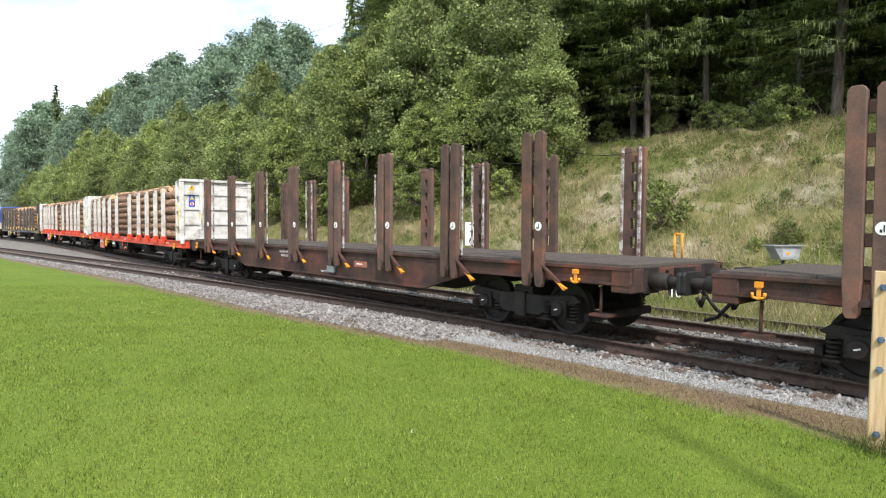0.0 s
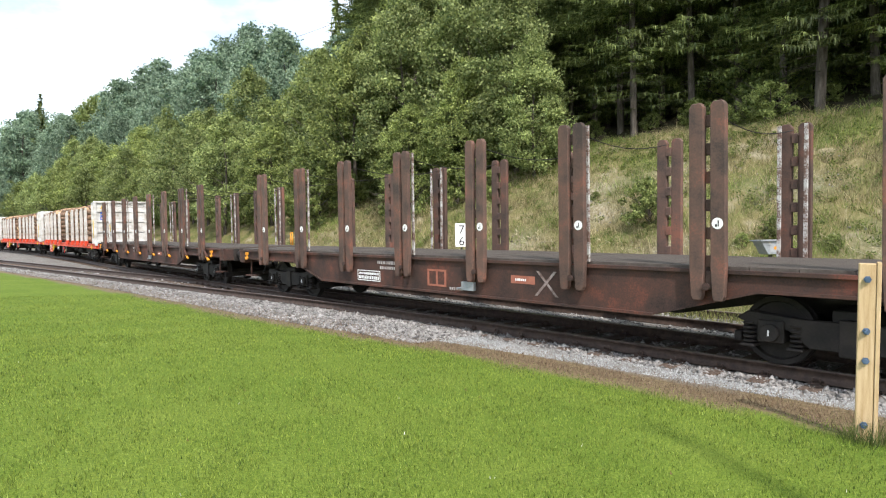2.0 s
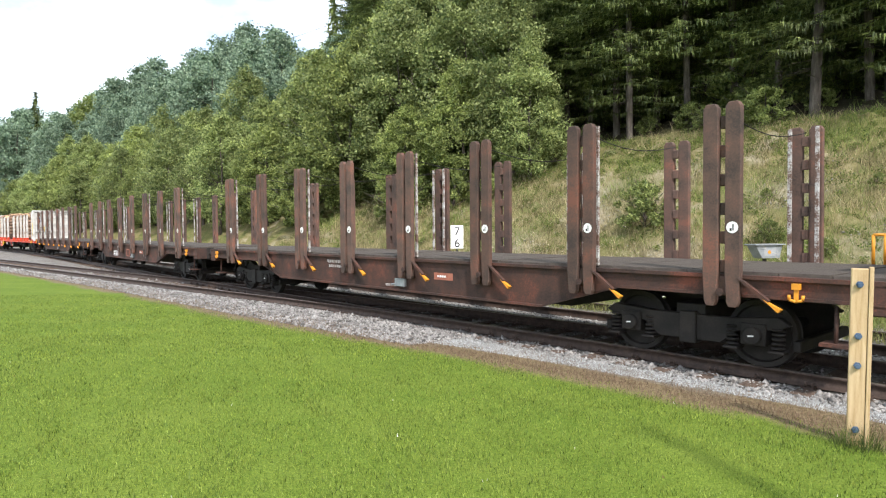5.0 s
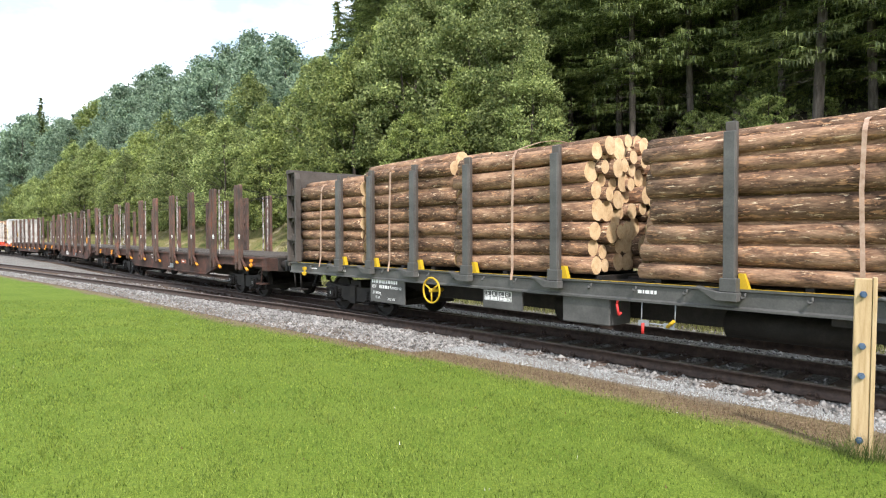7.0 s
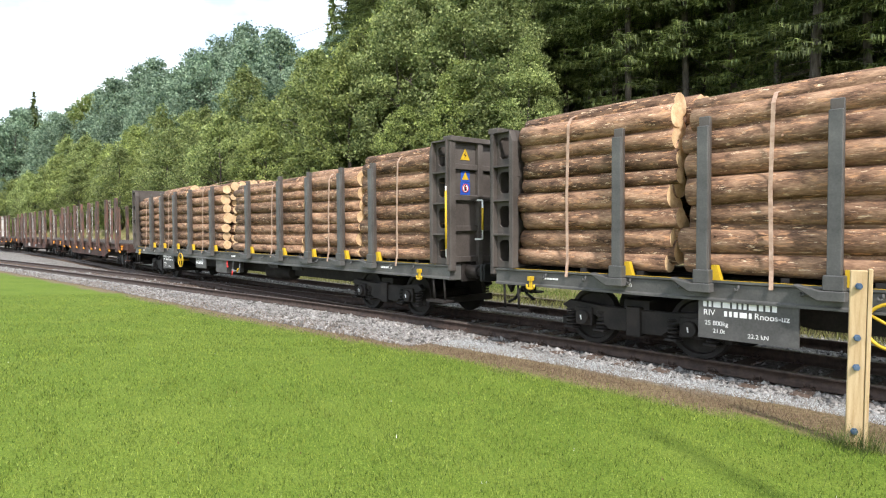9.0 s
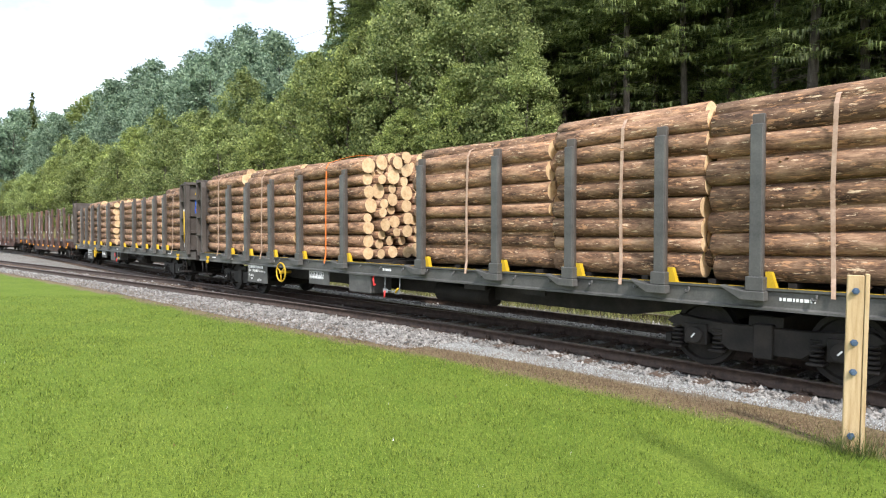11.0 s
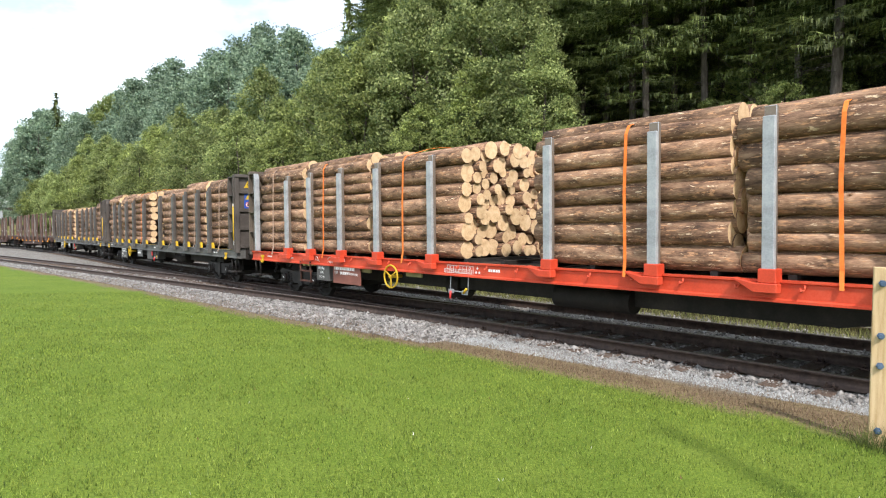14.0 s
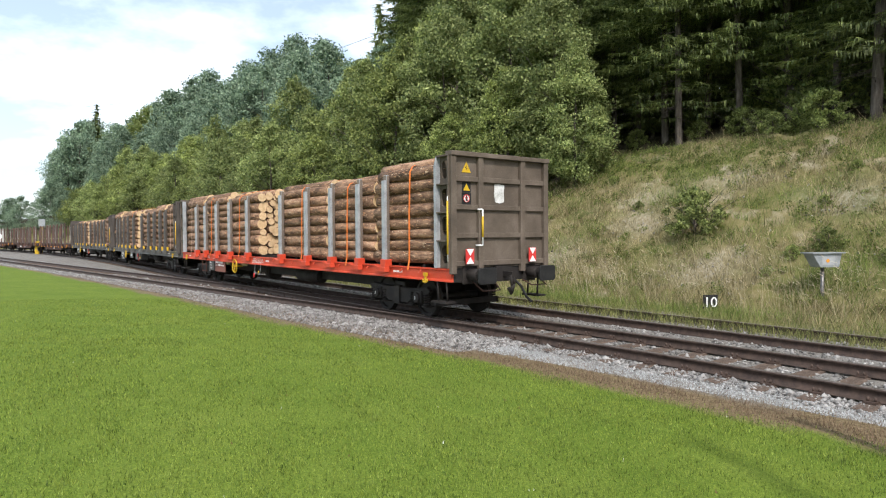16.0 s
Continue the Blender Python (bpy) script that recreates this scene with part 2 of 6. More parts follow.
def log_end_material():
    m = material("cut_wood", [(0.46, 0.29, 0.15), (0.60, 0.42, 0.24), (0.68, 0.50, 0.31)], 9.0, 0.8, bump=0.1, random_value=0.12)
    t = m.node_tree
    b = t.nodes["Principled BSDF"]
    tc = t.nodes.new("ShaderNodeTexCoord")
    sp = t.nodes.new("ShaderNodeMapping")
    sp.inputs["Scale"].default_value = (0, 1, 1)
    wv = t.nodes.new("ShaderNodeTexWave")
    wv.wave_type, wv.rings_direction = "RINGS", "SPHERICAL"
    wv.inputs["Scale"].default_value, wv.inputs["Distortion"].default_value = 22, 1.5
    mx = t.nodes.new("ShaderNodeMixRGB")
    mx.blend_type = "MULTIPLY"
    mx.inputs[0].default_value = 0.16
    old = b.inputs["Base Color"].links[0].from_socket
    k = t.links.new
    k(tc.outputs["Object"], sp.inputs[0]); k(sp.outputs[0], wv.inputs["Vector"])
    k(old, mx.inputs[1]); k(wv.outputs["Color"], mx.inputs[2]); k(mx.outputs[0], b.inputs["Base Color"])
    return m


M_CUT = log_end_material()

# ---- track geometry: s runs along the line away from the viewer's right, d across it to the far side ----
P0 = (3.576, 10.582)
YAW_S = [-60, -12, 0, 12, 22, 30, 40, 57, 80, 150, 400]
YAW_A = [40.83, 40.83, 40.84, 40.31, 38.81, 38.31, 38.16, 40.4, 43.6, 50.5, 70.0]
_S = np.arange(-60, 400.25, 0.25)
_A = np.radians(np.interp(_S, YAW_S, YAW_A))
_X = np.cumsum(-np.sin(_A)) * 0.25
_Y = np.cumsum(np.cos(_A)) * 0.25
_i0 = int(60 / 0.25)
_X, _Y = _X - _X[_i0] + P0[0], _Y - _Y[_i0] + P0[1]


def on_track(s, d=0.0, z=0.0):
    a = np.interp(s, _S, _A)
    return Vector((np.interp(s, _S, _X) + d * math.cos(a), np.interp(s, _S, _Y) + d * math.sin(a), z))


def yaw_at(s):
    return math.degrees(np.interp(s, _S, _A))


YB = radians(40.0)
ALONG, ACROSS = (-math.sin(YB), math.cos(YB)), (math.cos(YB), math.sin(YB))


def sd(s, d, z=0.0):
    """A point from straight track coordinates."""
    return Vector((P0[0] + s * ALONG[0] + d * ACROSS[0], P0[1] + s * ALONG[1] + d * ACROSS[1], z))


_TS = (_X - P0[0]) * ALONG[0] + (_Y - P0[1]) * ALONG[1]
_TD = (_X - P0[0]) * ACROSS[0] + (_Y - P0[1]) * ACROSS[1]


def line_d(s):
    """Straight d of the main line's centre."""
    return np.interp(s, _TS, _TD)


def near_d(s):
    """Straight d of the diverging near track's centre."""
    s = np.asarray(s, float)
    u = np.clip(s + 3.0, 0, None)
    return np.where(u < 14, -0.113 * u * u / 28, -0.79 - 0.113 * (u - 14)) + np.where(s < -3, line_d(s), line_d(-3.0))


def edge_d(s):
    """Straight d of the lawn's edge."""
    return np.interp(s, [-60, -12, -3, 1, 9, 20, 40, 60, 120, 400], [-2.6, -2.4, -2.0, -2.25, -3.05, -3.7, -5.6, -8.0, -15, -46])


def ground_z(s, d):
    s, d = np.asarray(s, float), np.asarray(d, float)
    e = edge_d(s)
    lawn = np.interp(e - d, [0, 1.5, 7, 30, 200], [-0.19, -0.08, 0.16, 0.2, 0.2])
    bed = np.where(d < e + 0.8, -0.19, -0.2)
    k = np.interp(s, [-200, 150, 260, 400], [1, 1, 0.6, 0.3])
    foot = 6.2 + line_d(np.clip(s, 30, 400)) * (s > 30)
    u = d - foot
    bank = np.interp(u, [0, 1.2, 9.3, 12, 60, 130, 400], [-0.15, 0.35, 5.5, 6.6, 20, 26, 28]) * k
    z = np.where(d < e, lawn, np.where(u < 0, np.where(d > 4.6, -0.15, bed), np.maximum(bank, -0.15)))
    return z


# ---- mesh helpers ----
def box(bm, x0, x1, y0, y1, z0, z1):
    vs = [bm.verts.new((x, y, z)) for x in (x0, x1) for y in (y0, y1) for z in (z0, z1)]
    for f in ((0, 1, 3, 2), (4, 6, 7, 5), (0, 4, 5, 1), (2, 3, 7, 6), (0, 2, 6, 4), (1, 5, 7, 3)):
        bm.faces.new([vs[i] for i in f])
    return vs


def tube(bm, a, b, r, n=10, r2=None, caps=True):
    a, b = Vector(a), Vector(b)
    q = (b - a).to_track_quat("Z", "Y")
    r2 = r if r2 is None else r2
    rings = []
    for p, rr in ((a, r), (b, r2)):
        rings.append([bm.verts.new(p + q @ Vector((rr * math.cos(i * 2 * math.pi / n), rr * math.sin(i * 2 * math.pi / n), 0))) for i in range(n)])
    for i in range(n):
        f = bm.faces.new((rings[0][i], rings[0][(i + 1) % n], rings[1][(i + 1) % n], rings[1][i]))
        f.smooth = True
    if caps:
        bm.faces.new(rings[0][::-1]); bm.faces.new(rings[1])


def pipe(bm, pts, r, n=6):
    for a, b in zip(pts, pts[1:]):
        tube(bm, a, b, r, n)


def extrude_xz(bm, outline, y0, y1):
    """A plate: an outline in x, z made thick along y."""
    a = [bm.verts.new((x, y0, z)) for x, z in outline]
    b = [bm.verts.new((x, y1, z)) for x, z in outline]
    bm.faces.new(a); bm.faces.new(b[::-1])
    n = len(a)
    for i in range(n):
        bm.faces.new((a[i], b[i], b[(i + 1) % n], a[(i + 1) % n]))


def extrude_yz(bm, outline, x0, x1):
    a = [bm.verts.new((x0, y, z)) for y, z in outline]
    b = [bm.verts.new((x1, y, z)) for y, z in outline]
    bm.faces.new(a); bm.faces.new(b[::-1])
    n = len(a)
    for i in range(n):
        bm.faces.new((a[i], b[i], b[(i + 1) % n], a[(i + 1) % n]))


def finish(bm, name, mats, bevel=0.0):
    bmesh.ops.recalc_face_normals(bm, faces=bm.faces)
    if bevel:
        es = [e for e in bm.edges if len(e.link_faces) == 2 and e.calc_face_angle(0) > 0.6]
        bmesh.ops.bevel(bm, geom=es, offset=bevel, segments=1, affect="EDGES", clamp_overlap=True)
    me = bpy.data.meshes.new(name)
    bm.to_mesh(me)
    bm.free()
    for m in (mats if isinstance(mats, (list, tuple)) else [mats]):
        me.materials.append(m)
    return me


def part(name, bm, mats, parent, label="", bevel=0.0, at=None):
    ob = new(name, finish(bm, name, mats, bevel))
    ob.parent = parent
    if at is not None:
        ob.matrix_local = at
    if label:
        tagged(ob, label)
    return ob


def share(name, me, parent, at, label=""):
    ob = new(name, me)
    ob.parent = parent
    ob.matrix_local = at
    if label:
        tagged(ob, label)
    return ob


def raw_mesh(name, verts, faces, mats):
    """A mesh from numpy arrays of points and of equal-sided faces."""
    me = bpy.data.meshes.new(name)
    n, k = faces.shape
    me.vertices.add(len(verts)); me.vertices.foreach_set("co", np.ascontiguousarray(verts, np.float32).ravel())
    me.loops.add(n * k); me.loops.foreach_set("vertex_index", np.ascontiguousarray(faces, np.int32).ravel())
    me.polygons.add(n)
    me.polygons.foreach_set("loop_start", np.arange(0, n * k, k, dtype=np.int32))
    me.polygons.foreach_set("loop_total", np.full(n, k, np.int32))
    me.update(calc_edges=True)
    for m in (mats if isinstance(mats, (list, tuple)) else [mats]):
        me.materials.append(m)
    return me


def lettering(name, body, size, m, parent, at, align="LEFT"):
    cu = bpy.data.curves.new(name, "FONT")
    cu.body, cu.size, cu.align_x, cu.extrude = body, size, align, 0.001
    tmp = bpy.data.objects.new(name, cu)
    scene.collection.objects.link(tmp)
    me = bpy.data.meshes.new_from_object(tmp.evaluated_get(bpy.context.evaluated_depsgraph_get()))
    bpy.data.objects.remove(tmp)
    me.materials.clear(); me.materials.append(m)
    ob = new(name, me)
    ob.parent = parent
    ob.matrix_local = at
    return ob

# ---- ground ----
BARE = ((8.5, 10.5), (2.0, 11.5), (4.5, 8.2), (-1.5, 9.0), (11.0, 8.6), (6.5, 13.0), (9.6, 12.2))     # crumbled stony spots on the bank


def bareness(s, d):
    s, d = np.asarray(s, float), np.asarray(d, float)
    return np.clip(0.62 * sum(np.exp(-((s - a) / 1.1) ** 2 - ((d - b) / 0.7) ** 2) for a, b in BARE), 0, 1)


def ground():
    s = np.unique(np.concatenate([np.arange(-30, 70, 0.5), np.geomspace(70, 2500, 60), -np.geomspace(30, 2500, 40)]))
    d = np.unique(np.concatenate([np.arange(-14, 20, 0.25), np.geomspace(20, 2500, 50), -np.geomspace(14, 2500, 45)]))
    S, D = np.meshgrid(s, d, indexing="ij")
    Z = ground_z(S, D)
    rng = np.random.default_rng(3)
    near = (np.abs(S) < 100) & (np.abs(D) < 60)
    bumpy = np.where(D > 6.6, 0.09, 0.004)
    Z = Z + near * bumpy * rng.standard_normal(S.shape)
    X = P0[0] + S * ALONG[0] + D * ACROSS[0]
    Y = P0[1] + S * ALONG[1] + D * ACROSS[1]
    n, m = S.shape
    idx = np.arange(n * m).reshape(n, m)
    f = np.stack([idx[:-1, :-1], idx[1:, :-1], idx[1:, 1:], idx[:-1, 1:]], -1).reshape(-1, 4)
    e = edge_d(S)
    wob = 0.35 * np.sin(S * 0.9) * np.sin(S * 0.37 + 1) + 0.15 * rng.standard_normal(S.shape)
    lawn = np.clip((e - 0.62 - D + 0.5 * wob) / 0.2, 0, 1)
    verge = np.clip((e + np.interp(S, [-9, 2, 8], [0.5, 0.4, 0.1]) - D + 0.4 * wob) / 0.2, 0, 1) * np.interp(S, [-20, 2, 6, 20, 60], [1, 1, 0.9, 0.85, 0.85])
    foot = 6.2 + line_d(np.clip(S, 30, 400)) * (S > 30)
    bank = np.clip((D - foot + 1.5 + wob) / 0.8, 0, 1)
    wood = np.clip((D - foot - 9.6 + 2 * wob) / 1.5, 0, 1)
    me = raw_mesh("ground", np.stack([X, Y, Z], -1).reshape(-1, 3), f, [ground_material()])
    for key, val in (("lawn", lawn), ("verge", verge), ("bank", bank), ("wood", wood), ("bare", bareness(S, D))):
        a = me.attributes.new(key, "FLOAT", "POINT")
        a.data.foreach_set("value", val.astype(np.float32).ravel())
    me.polygons.foreach_set("use_smooth", np.ones(len(f), bool))
    ob = new("ground", me)
    return tagged(ob, "mown lawn, gravel track bed and rough grassy bank", "ground", kind="structure")


def ground_material():
    m = bpy.data.materials.new("ground")
    m.use_nodes = True
    t = m.node_tree
    b = t.nodes["Principled BSDF"]
    b.inputs["Roughness"].default_value, b.inputs["Specular IOR Level"].default_value = 0.95, 0.1
    k = t.links.new
    tc = t.nodes.new("ShaderNodeTexCoord")

    def noise_ramp(scale, stops, detail=6):
        n = t.nodes.new("ShaderNodeTexNoise")
        n.inputs["Scale"].default_value, n.inputs["Detail"].default_value, n.inputs["Roughness"].default_value = scale, detail, 0.65
        k(tc.outputs["Object"], n.inputs["Vector"])
        r = t.nodes.new("ShaderNodeValToRGB")
        while len(r.color_ramp.elements) < len(stops):
            r.color_ramp.elements.new(0.5)
        for i, c in enumerate(stops):
            r.color_ramp.elements[i].position = 0.32 + 0.36 * i / (len(stops) - 1)
            r.color_ramp.elements[i].color = (*c, 1)
        k(n.outputs["Fac"], r.inputs[0])
        return r.outputs[0]

    def mix(f, a, c, mode="MIX"):
        x = t.nodes.new("ShaderNodeMixRGB")
        x.blend_type = mode
        if isinstance(f, float):
            x.inputs[0].default_value = f
        else:
            k(f, x.inputs[0])
        k(a, x.inputs[1]); k(c, x.inputs[2])
        return x.outputs[0]

    def attr(key):
        a = t.nodes.new("ShaderNodeAttribute")
        a.attribute_name = key
        return a.outputs["Fac"]

    gravel = mix(0.5, noise_ramp(32, [(0.06, 0.057, 0.052), (0.16, 0.155, 0.145), (0.28, 0.275, 0.265), (0.42, 0.415, 0.405)]), noise_ramp(16, [(0.08, 0.07, 0.06), (0.19, 0.175, 0.155), (0.31, 0.295, 0.275)]))
    dirt = noise_ramp(0.8, [(0.6, 0.53, 0.44), (1, 1, 1)])
    gravel = mix(0.6, gravel, dirt, "MULTIPLY")
    lawn = mix(0.5, noise_ramp(45, [(0.022, 0.042, 0.006), (0.105, 0.155, 0.018), (0.25, 0.30, 0.048)]), noise_ramp(0.6, [(0.07, 0.125, 0.014), (0.115, 0.17, 0.024), (0.16, 0.205, 0.036)]))
    verge = noise_ramp(20, [(0.08, 0.065, 0.03), (0.17, 0.125, 0.07), (0.25, 0.20, 0.115)])
    bank = mix(0.6, noise_ramp(7, [(0.045, 0.055, 0.016), (0.13, 0.12, 0.045), (0.28, 0.23, 0.13)]), noise_ramp(0.55, [(0.045, 0.075, 0.016), (0.12, 0.13, 0.04), (0.20, 0.165, 0.075), (0.40, 0.35, 0.26)]))
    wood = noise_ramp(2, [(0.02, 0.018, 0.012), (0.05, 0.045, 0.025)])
    c = mix(attr("verge"), gravel, verge)
    c = mix(attr("lawn"), c, lawn)
    bare = noise_ramp(9, [(0.15, 0.12, 0.075), (0.30, 0.26, 0.19), (0.50, 0.46, 0.38)])
    bank = mix(attr("bare"), bank, bare)
    c = mix(attr("bank"), c, bank)
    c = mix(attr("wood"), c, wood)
    k(c, b.inputs["Base Color"])
    n = t.nodes.new("ShaderNodeTexNoise")
    n.inputs["Scale"].default_value, n.inputs["Detail"].default_value = 35, 5
    k(tc.outputs["Object"], n.inputs["Vector"])
    bp = t.nodes.new("ShaderNodeBump")
    bp.inputs["Strength"].default_value, bp.inputs["Distance"].default_value = 0.7, 0.03
    k(n.outputs["Fac"], bp.inputs["Height"]); k(bp.outputs[0], b.inputs["Normal"])
    return m


# ---- rails ----
RAIL = [(-0.062, -0.17), (0.062, -0.17), (0.062, -0.158), (0.012, -0.14), (0.011, -0.045), (0.034, -0.035), (0.036, -0.006), (0.028, 0.0), (-0.028, 0.0), (-0.036, -0.006), (-0.034, -0.035), (-0.011, -0.045), (-0.012, -0.14), (-0.062, -0.158)]


def sweep_rail(name, pts, parent):
    n = len(RAIL)
    v, f, top = [], [], []
    for i, p in enumerate(pts):
        a = pts[min(i + 1, len(pts) - 1)] - pts[max(i - 1, 0)]
        side = Vector((a.y, -a.x, 0)).normalized()
        v += [p + side * y + Vector((0, 0, z)) for y, z in RAIL]
    for i in range(len(pts) - 1):
        for j in range(n):
            f.append((i * n + j, i * n + (j + 1) % n, (i + 1) * n + (j + 1) % n, (i + 1) * n + j))
            top.append(1 if j in (6, 7, 8) else 0)
    me = raw_mesh(name, np.array([tuple(q) for q in v]), np.array(f), [M_RAIL, M_RAILTOP])
    me.polygons.foreach_set("material_index", np.array(top, np.int32))
    ob = new(name, me)
    ob.parent = parent
    return ob


def tracks():
    main = tagged(new("railway_track"), "rusty steel railway track on sleepers in gravel ballast", "railway track", kind="structure")
    ss = np.concatenate([np.arange(-30, 80, 1.0), np.arange(80, 330, 5.0)])
    for d in (-0.752, 0.752):
        sweep_rail("rail", [on_track(s, d) for s in ss], main)
    near = tagged(new("railway_track"), "rusty railway track branching off beside the lawn", "railway track", kind="structure")
    ss = np.concatenate([np.arange(-1, 80, 1.0), np.arange(80, 330, 5.0)])
    for d, s0 in ((-0.752, -1), (0.752, -1)):
        pts = [sd(s, float(near_d(s)) + d) for s in ss if s >= s0]
        for i, p in enumerate(pts[:4]):
            p.z -= 0.004
        sweep_rail("rail", pts, near)
    siding = tagged(new("railway_track"), "old siding rails half hidden in grass", "railway track", kind="structure")
    ss = np.arange(-30, 60, 1.0)
    for d in (2.42, 3.92):
        sweep_rail("rail", [sd(s, d + 0.006 * max(0, s - 10), -0.03) for s in ss], siding)
    # sleepers
    bm = bmesh.new()
    box(bm, -0.12, 0.12, -1.25, 1.25, -0.20, 0.0)
    sl = finish(bm, "sleeper", M_SLEEPER, 0.015)
    bm = bmesh.new()
    box(bm, -0.07, 0.07, -0.17, 0.17, 0, 0.025)
    for x, y in ((-0.04, -0.1), (0.04, 0.1), (0.04, -0.1), (-0.04, 0.1)):
        tube(bm, (x, y, 0.02), (x, y, 0.075), 0.016, 6)
    plate = finish(bm, "rail_fastening", M_RAIL)
    for s in np.arange(-14, 62, 0.62):
        p = on_track(s, 0, -0.172)
        ob = share("sleeper", sl, main, Matrix.Translation(p) @ pose(0, 0, 0, 0, 0, yaw_at(s) + 90 + random.uniform(-1, 1)))
        if s < 22:
            for d in (-0.752, 0.752):
                share("rail_fastening", plate, main, Matrix.Translation(on_track(s, d, -0.168)) @ pose(0, 0, 0, 0, 0, yaw_at(s) + 90))
    for s in np.arange(13, 62, 0.62):
        p = sd(s, float(near_d(s)), -0.176)
        share("sleeper", sl, near, Matrix.Translation(p) @ pose(0, 0, 0, 0, 0, 40 + 90 + 6.5 + random.uniform(-1, 1)))
    for s in np.arange(-12, 30, 0.66):
        share("sleeper", sl, siding, Matrix.Translation(sd(s, 3.17 + 0.006 * max(0, s - 10), -0.215)) @ pose(0, 0, 0, 0, 0, 130 + random.uniform(-2, 2)))


def ballast():
    """Loose stones: low, uneven lumps strewn over the bed."""
    rng = np.random.default_rng(11)
    base = np.array([(1, 0, 0), (-1, 0, 0), (0, 1, 0), (0, -1, 0), (0, 0, 1), (0, 0, -1)], float)
    tri = np.array([(0, 2, 4), (2, 1, 4), (1, 3, 4), (3, 0, 4), (2, 0, 5), (1, 2, 5), (3, 1, 5), (0, 3, 5)])
    n = 78000
    s = rng.uniform(-8, 34, n)
    e = edge_d(s)
    lo = e + 0.02
    d = np.where(rng.random(n) < 0.75, lo + (3.9 - lo) * rng.random(n) ** 1.5, near_d(s) - 0.98 + 0.16 * rng.standard_normal(n))
    d = np.where((s < 7) & (d < -1.45), near_d(s) - 0.95 + 0.12 * rng.standard_normal(n), d)
    # the shoulder between the branching track and the grass
    q = np.arange(n) < 34000
    s = np.where(q, 3 + 58 * rng.random(n) ** 1.6, s)
    lo = edge_d(s) - 0.25
    d = np.where(q, lo + (near_d(s) - 0.75 - lo) * rng.random(n), d)
    # pale stones showing through the bank's grass
    q = (np.arange(n) > 34000) & (np.arange(n) < 35200)
    pick = rng.integers(0, 6, n)
    s = np.where(q, np.array([8.5, 2.0, 4.5, -1.5, 11.0, 6.5])[pick] + 1.1 * rng.standard_normal(n), s)
    d = np.where(q, np.array([10.5, 11.5, 8.2, 9.0, 8.6, 13.0])[pick] + 0.7 * rng.standard_normal(n), d)
    size = rng.uniform(0.014, 0.036, n) * np.where(rng.random(n) < 0.06, 1.8, 1.0)
    keep = (np.abs(np.abs(d - line_d(s)) - 0.752) > 0.10) & (np.abs(np.abs(d - near_d(s)) - 0.752) > 0.10) & (np.abs(d - 2.42) > 0.1)
    s, d, size = s[keep], d[keep], size[keep]
    n = len(s)
    sh = 1 + 0.45 * rng.uniform(-1, 1, (n, 6, 3))
    v = base[None] * sh * size[:, None, None] + 0.35 * size[:, None, None] * rng.uniform(-1, 1, (n, 6, 3))
    a = rng.uniform(0, 6.28, n)
    c, si = np.cos(a)[:, None], np.sin(a)[:, None]
    v = np.stack([v[..., 0] * c - v[..., 1] * si, v[..., 0] * si + v[..., 1] * c, v[..., 2] * 0.8], -1)
    cx = P0[0] + s * ALONG[0] + d * ACROSS[0]
    cy = P0[1] + s * ALONG[1] + d * ACROSS[1]
    v += np.stack([cx, cy, ground_z(s, d) + size * 0.3], -1)[:, None]
    f = tri[None] + 6 * np.arange(n)[:, None, None]
    ob = new("ballast_stones", raw_mesh("ballast_stones", v.reshape(-1, 3), f.reshape(-1, 3), [M_STONE_VAR]))
    tagged(ob, "loose grey and whitish stones beside the rails and on the bank", "gravel", kind="stuff")


def fine_gravel():
    """Small chippings between the stones and the dry verge."""
    rng = np.random.default_rng(12)
    n = 60000
    s = -9 + 24 * rng.random(n) ** 1.2
    lo = edge_d(s) + np.interp(s, [-9, 4, 9], [0.34, 0.26, 0.1])
    d = lo + (near_d(s) - 0.85 - lo) * rng.random(n)
    size = rng.uniform(0.007, 0.017, n)
    base = np.array([(1, 0, -0.4), (-0.5, 0.87, -0.4), (-0.5, -0.87, -0.4), (0, 0, 0.8)])
    v = base[None] * size[:, None, None] * (1 + 0.5 * rng.uniform(-1, 1, (n, 4, 3)))
    a = rng.uniform(0, 6.28, n)
    c, si = np.cos(a)[:, None], np.sin(a)[:, None]
    v = np.stack([v[..., 0] * c - v[..., 1] * si, v[..., 0] * si + v[..., 1] * c, v[..., 2]], -1)
    v += np.stack([P0[0] + s * ALONG[0] + d * ACROSS[0], P0[1] + s * ALONG[1] + d * ACROSS[1], ground_z(s, d) + size * 0.3], -1)[:, None]
    f = np.array([(0, 1, 3), (1, 2, 3), (2, 0, 3)])[None] + 4 * np.arange(n)[:, None, None]
    ob = new("fine_gravel", raw_mesh("fine_gravel", v.reshape(-1, 3), f.reshape(-1, 3), [M_CHIPS]))
    tagged(ob, "fine bluish grey chippings along the verge", "gravel", kind="stuff")


M_CHIPS = leafy("chippings", (0.10, 0.10, 0.097), (0.33, 0.335, 0.325), 0.0, 0.12, 0.8)
M_STONE_VAR = leafy("stone_colours", (0.06, 0.055, 0.05), (0.34, 0.325, 0.305), 0.0, 0.25, 1.2)


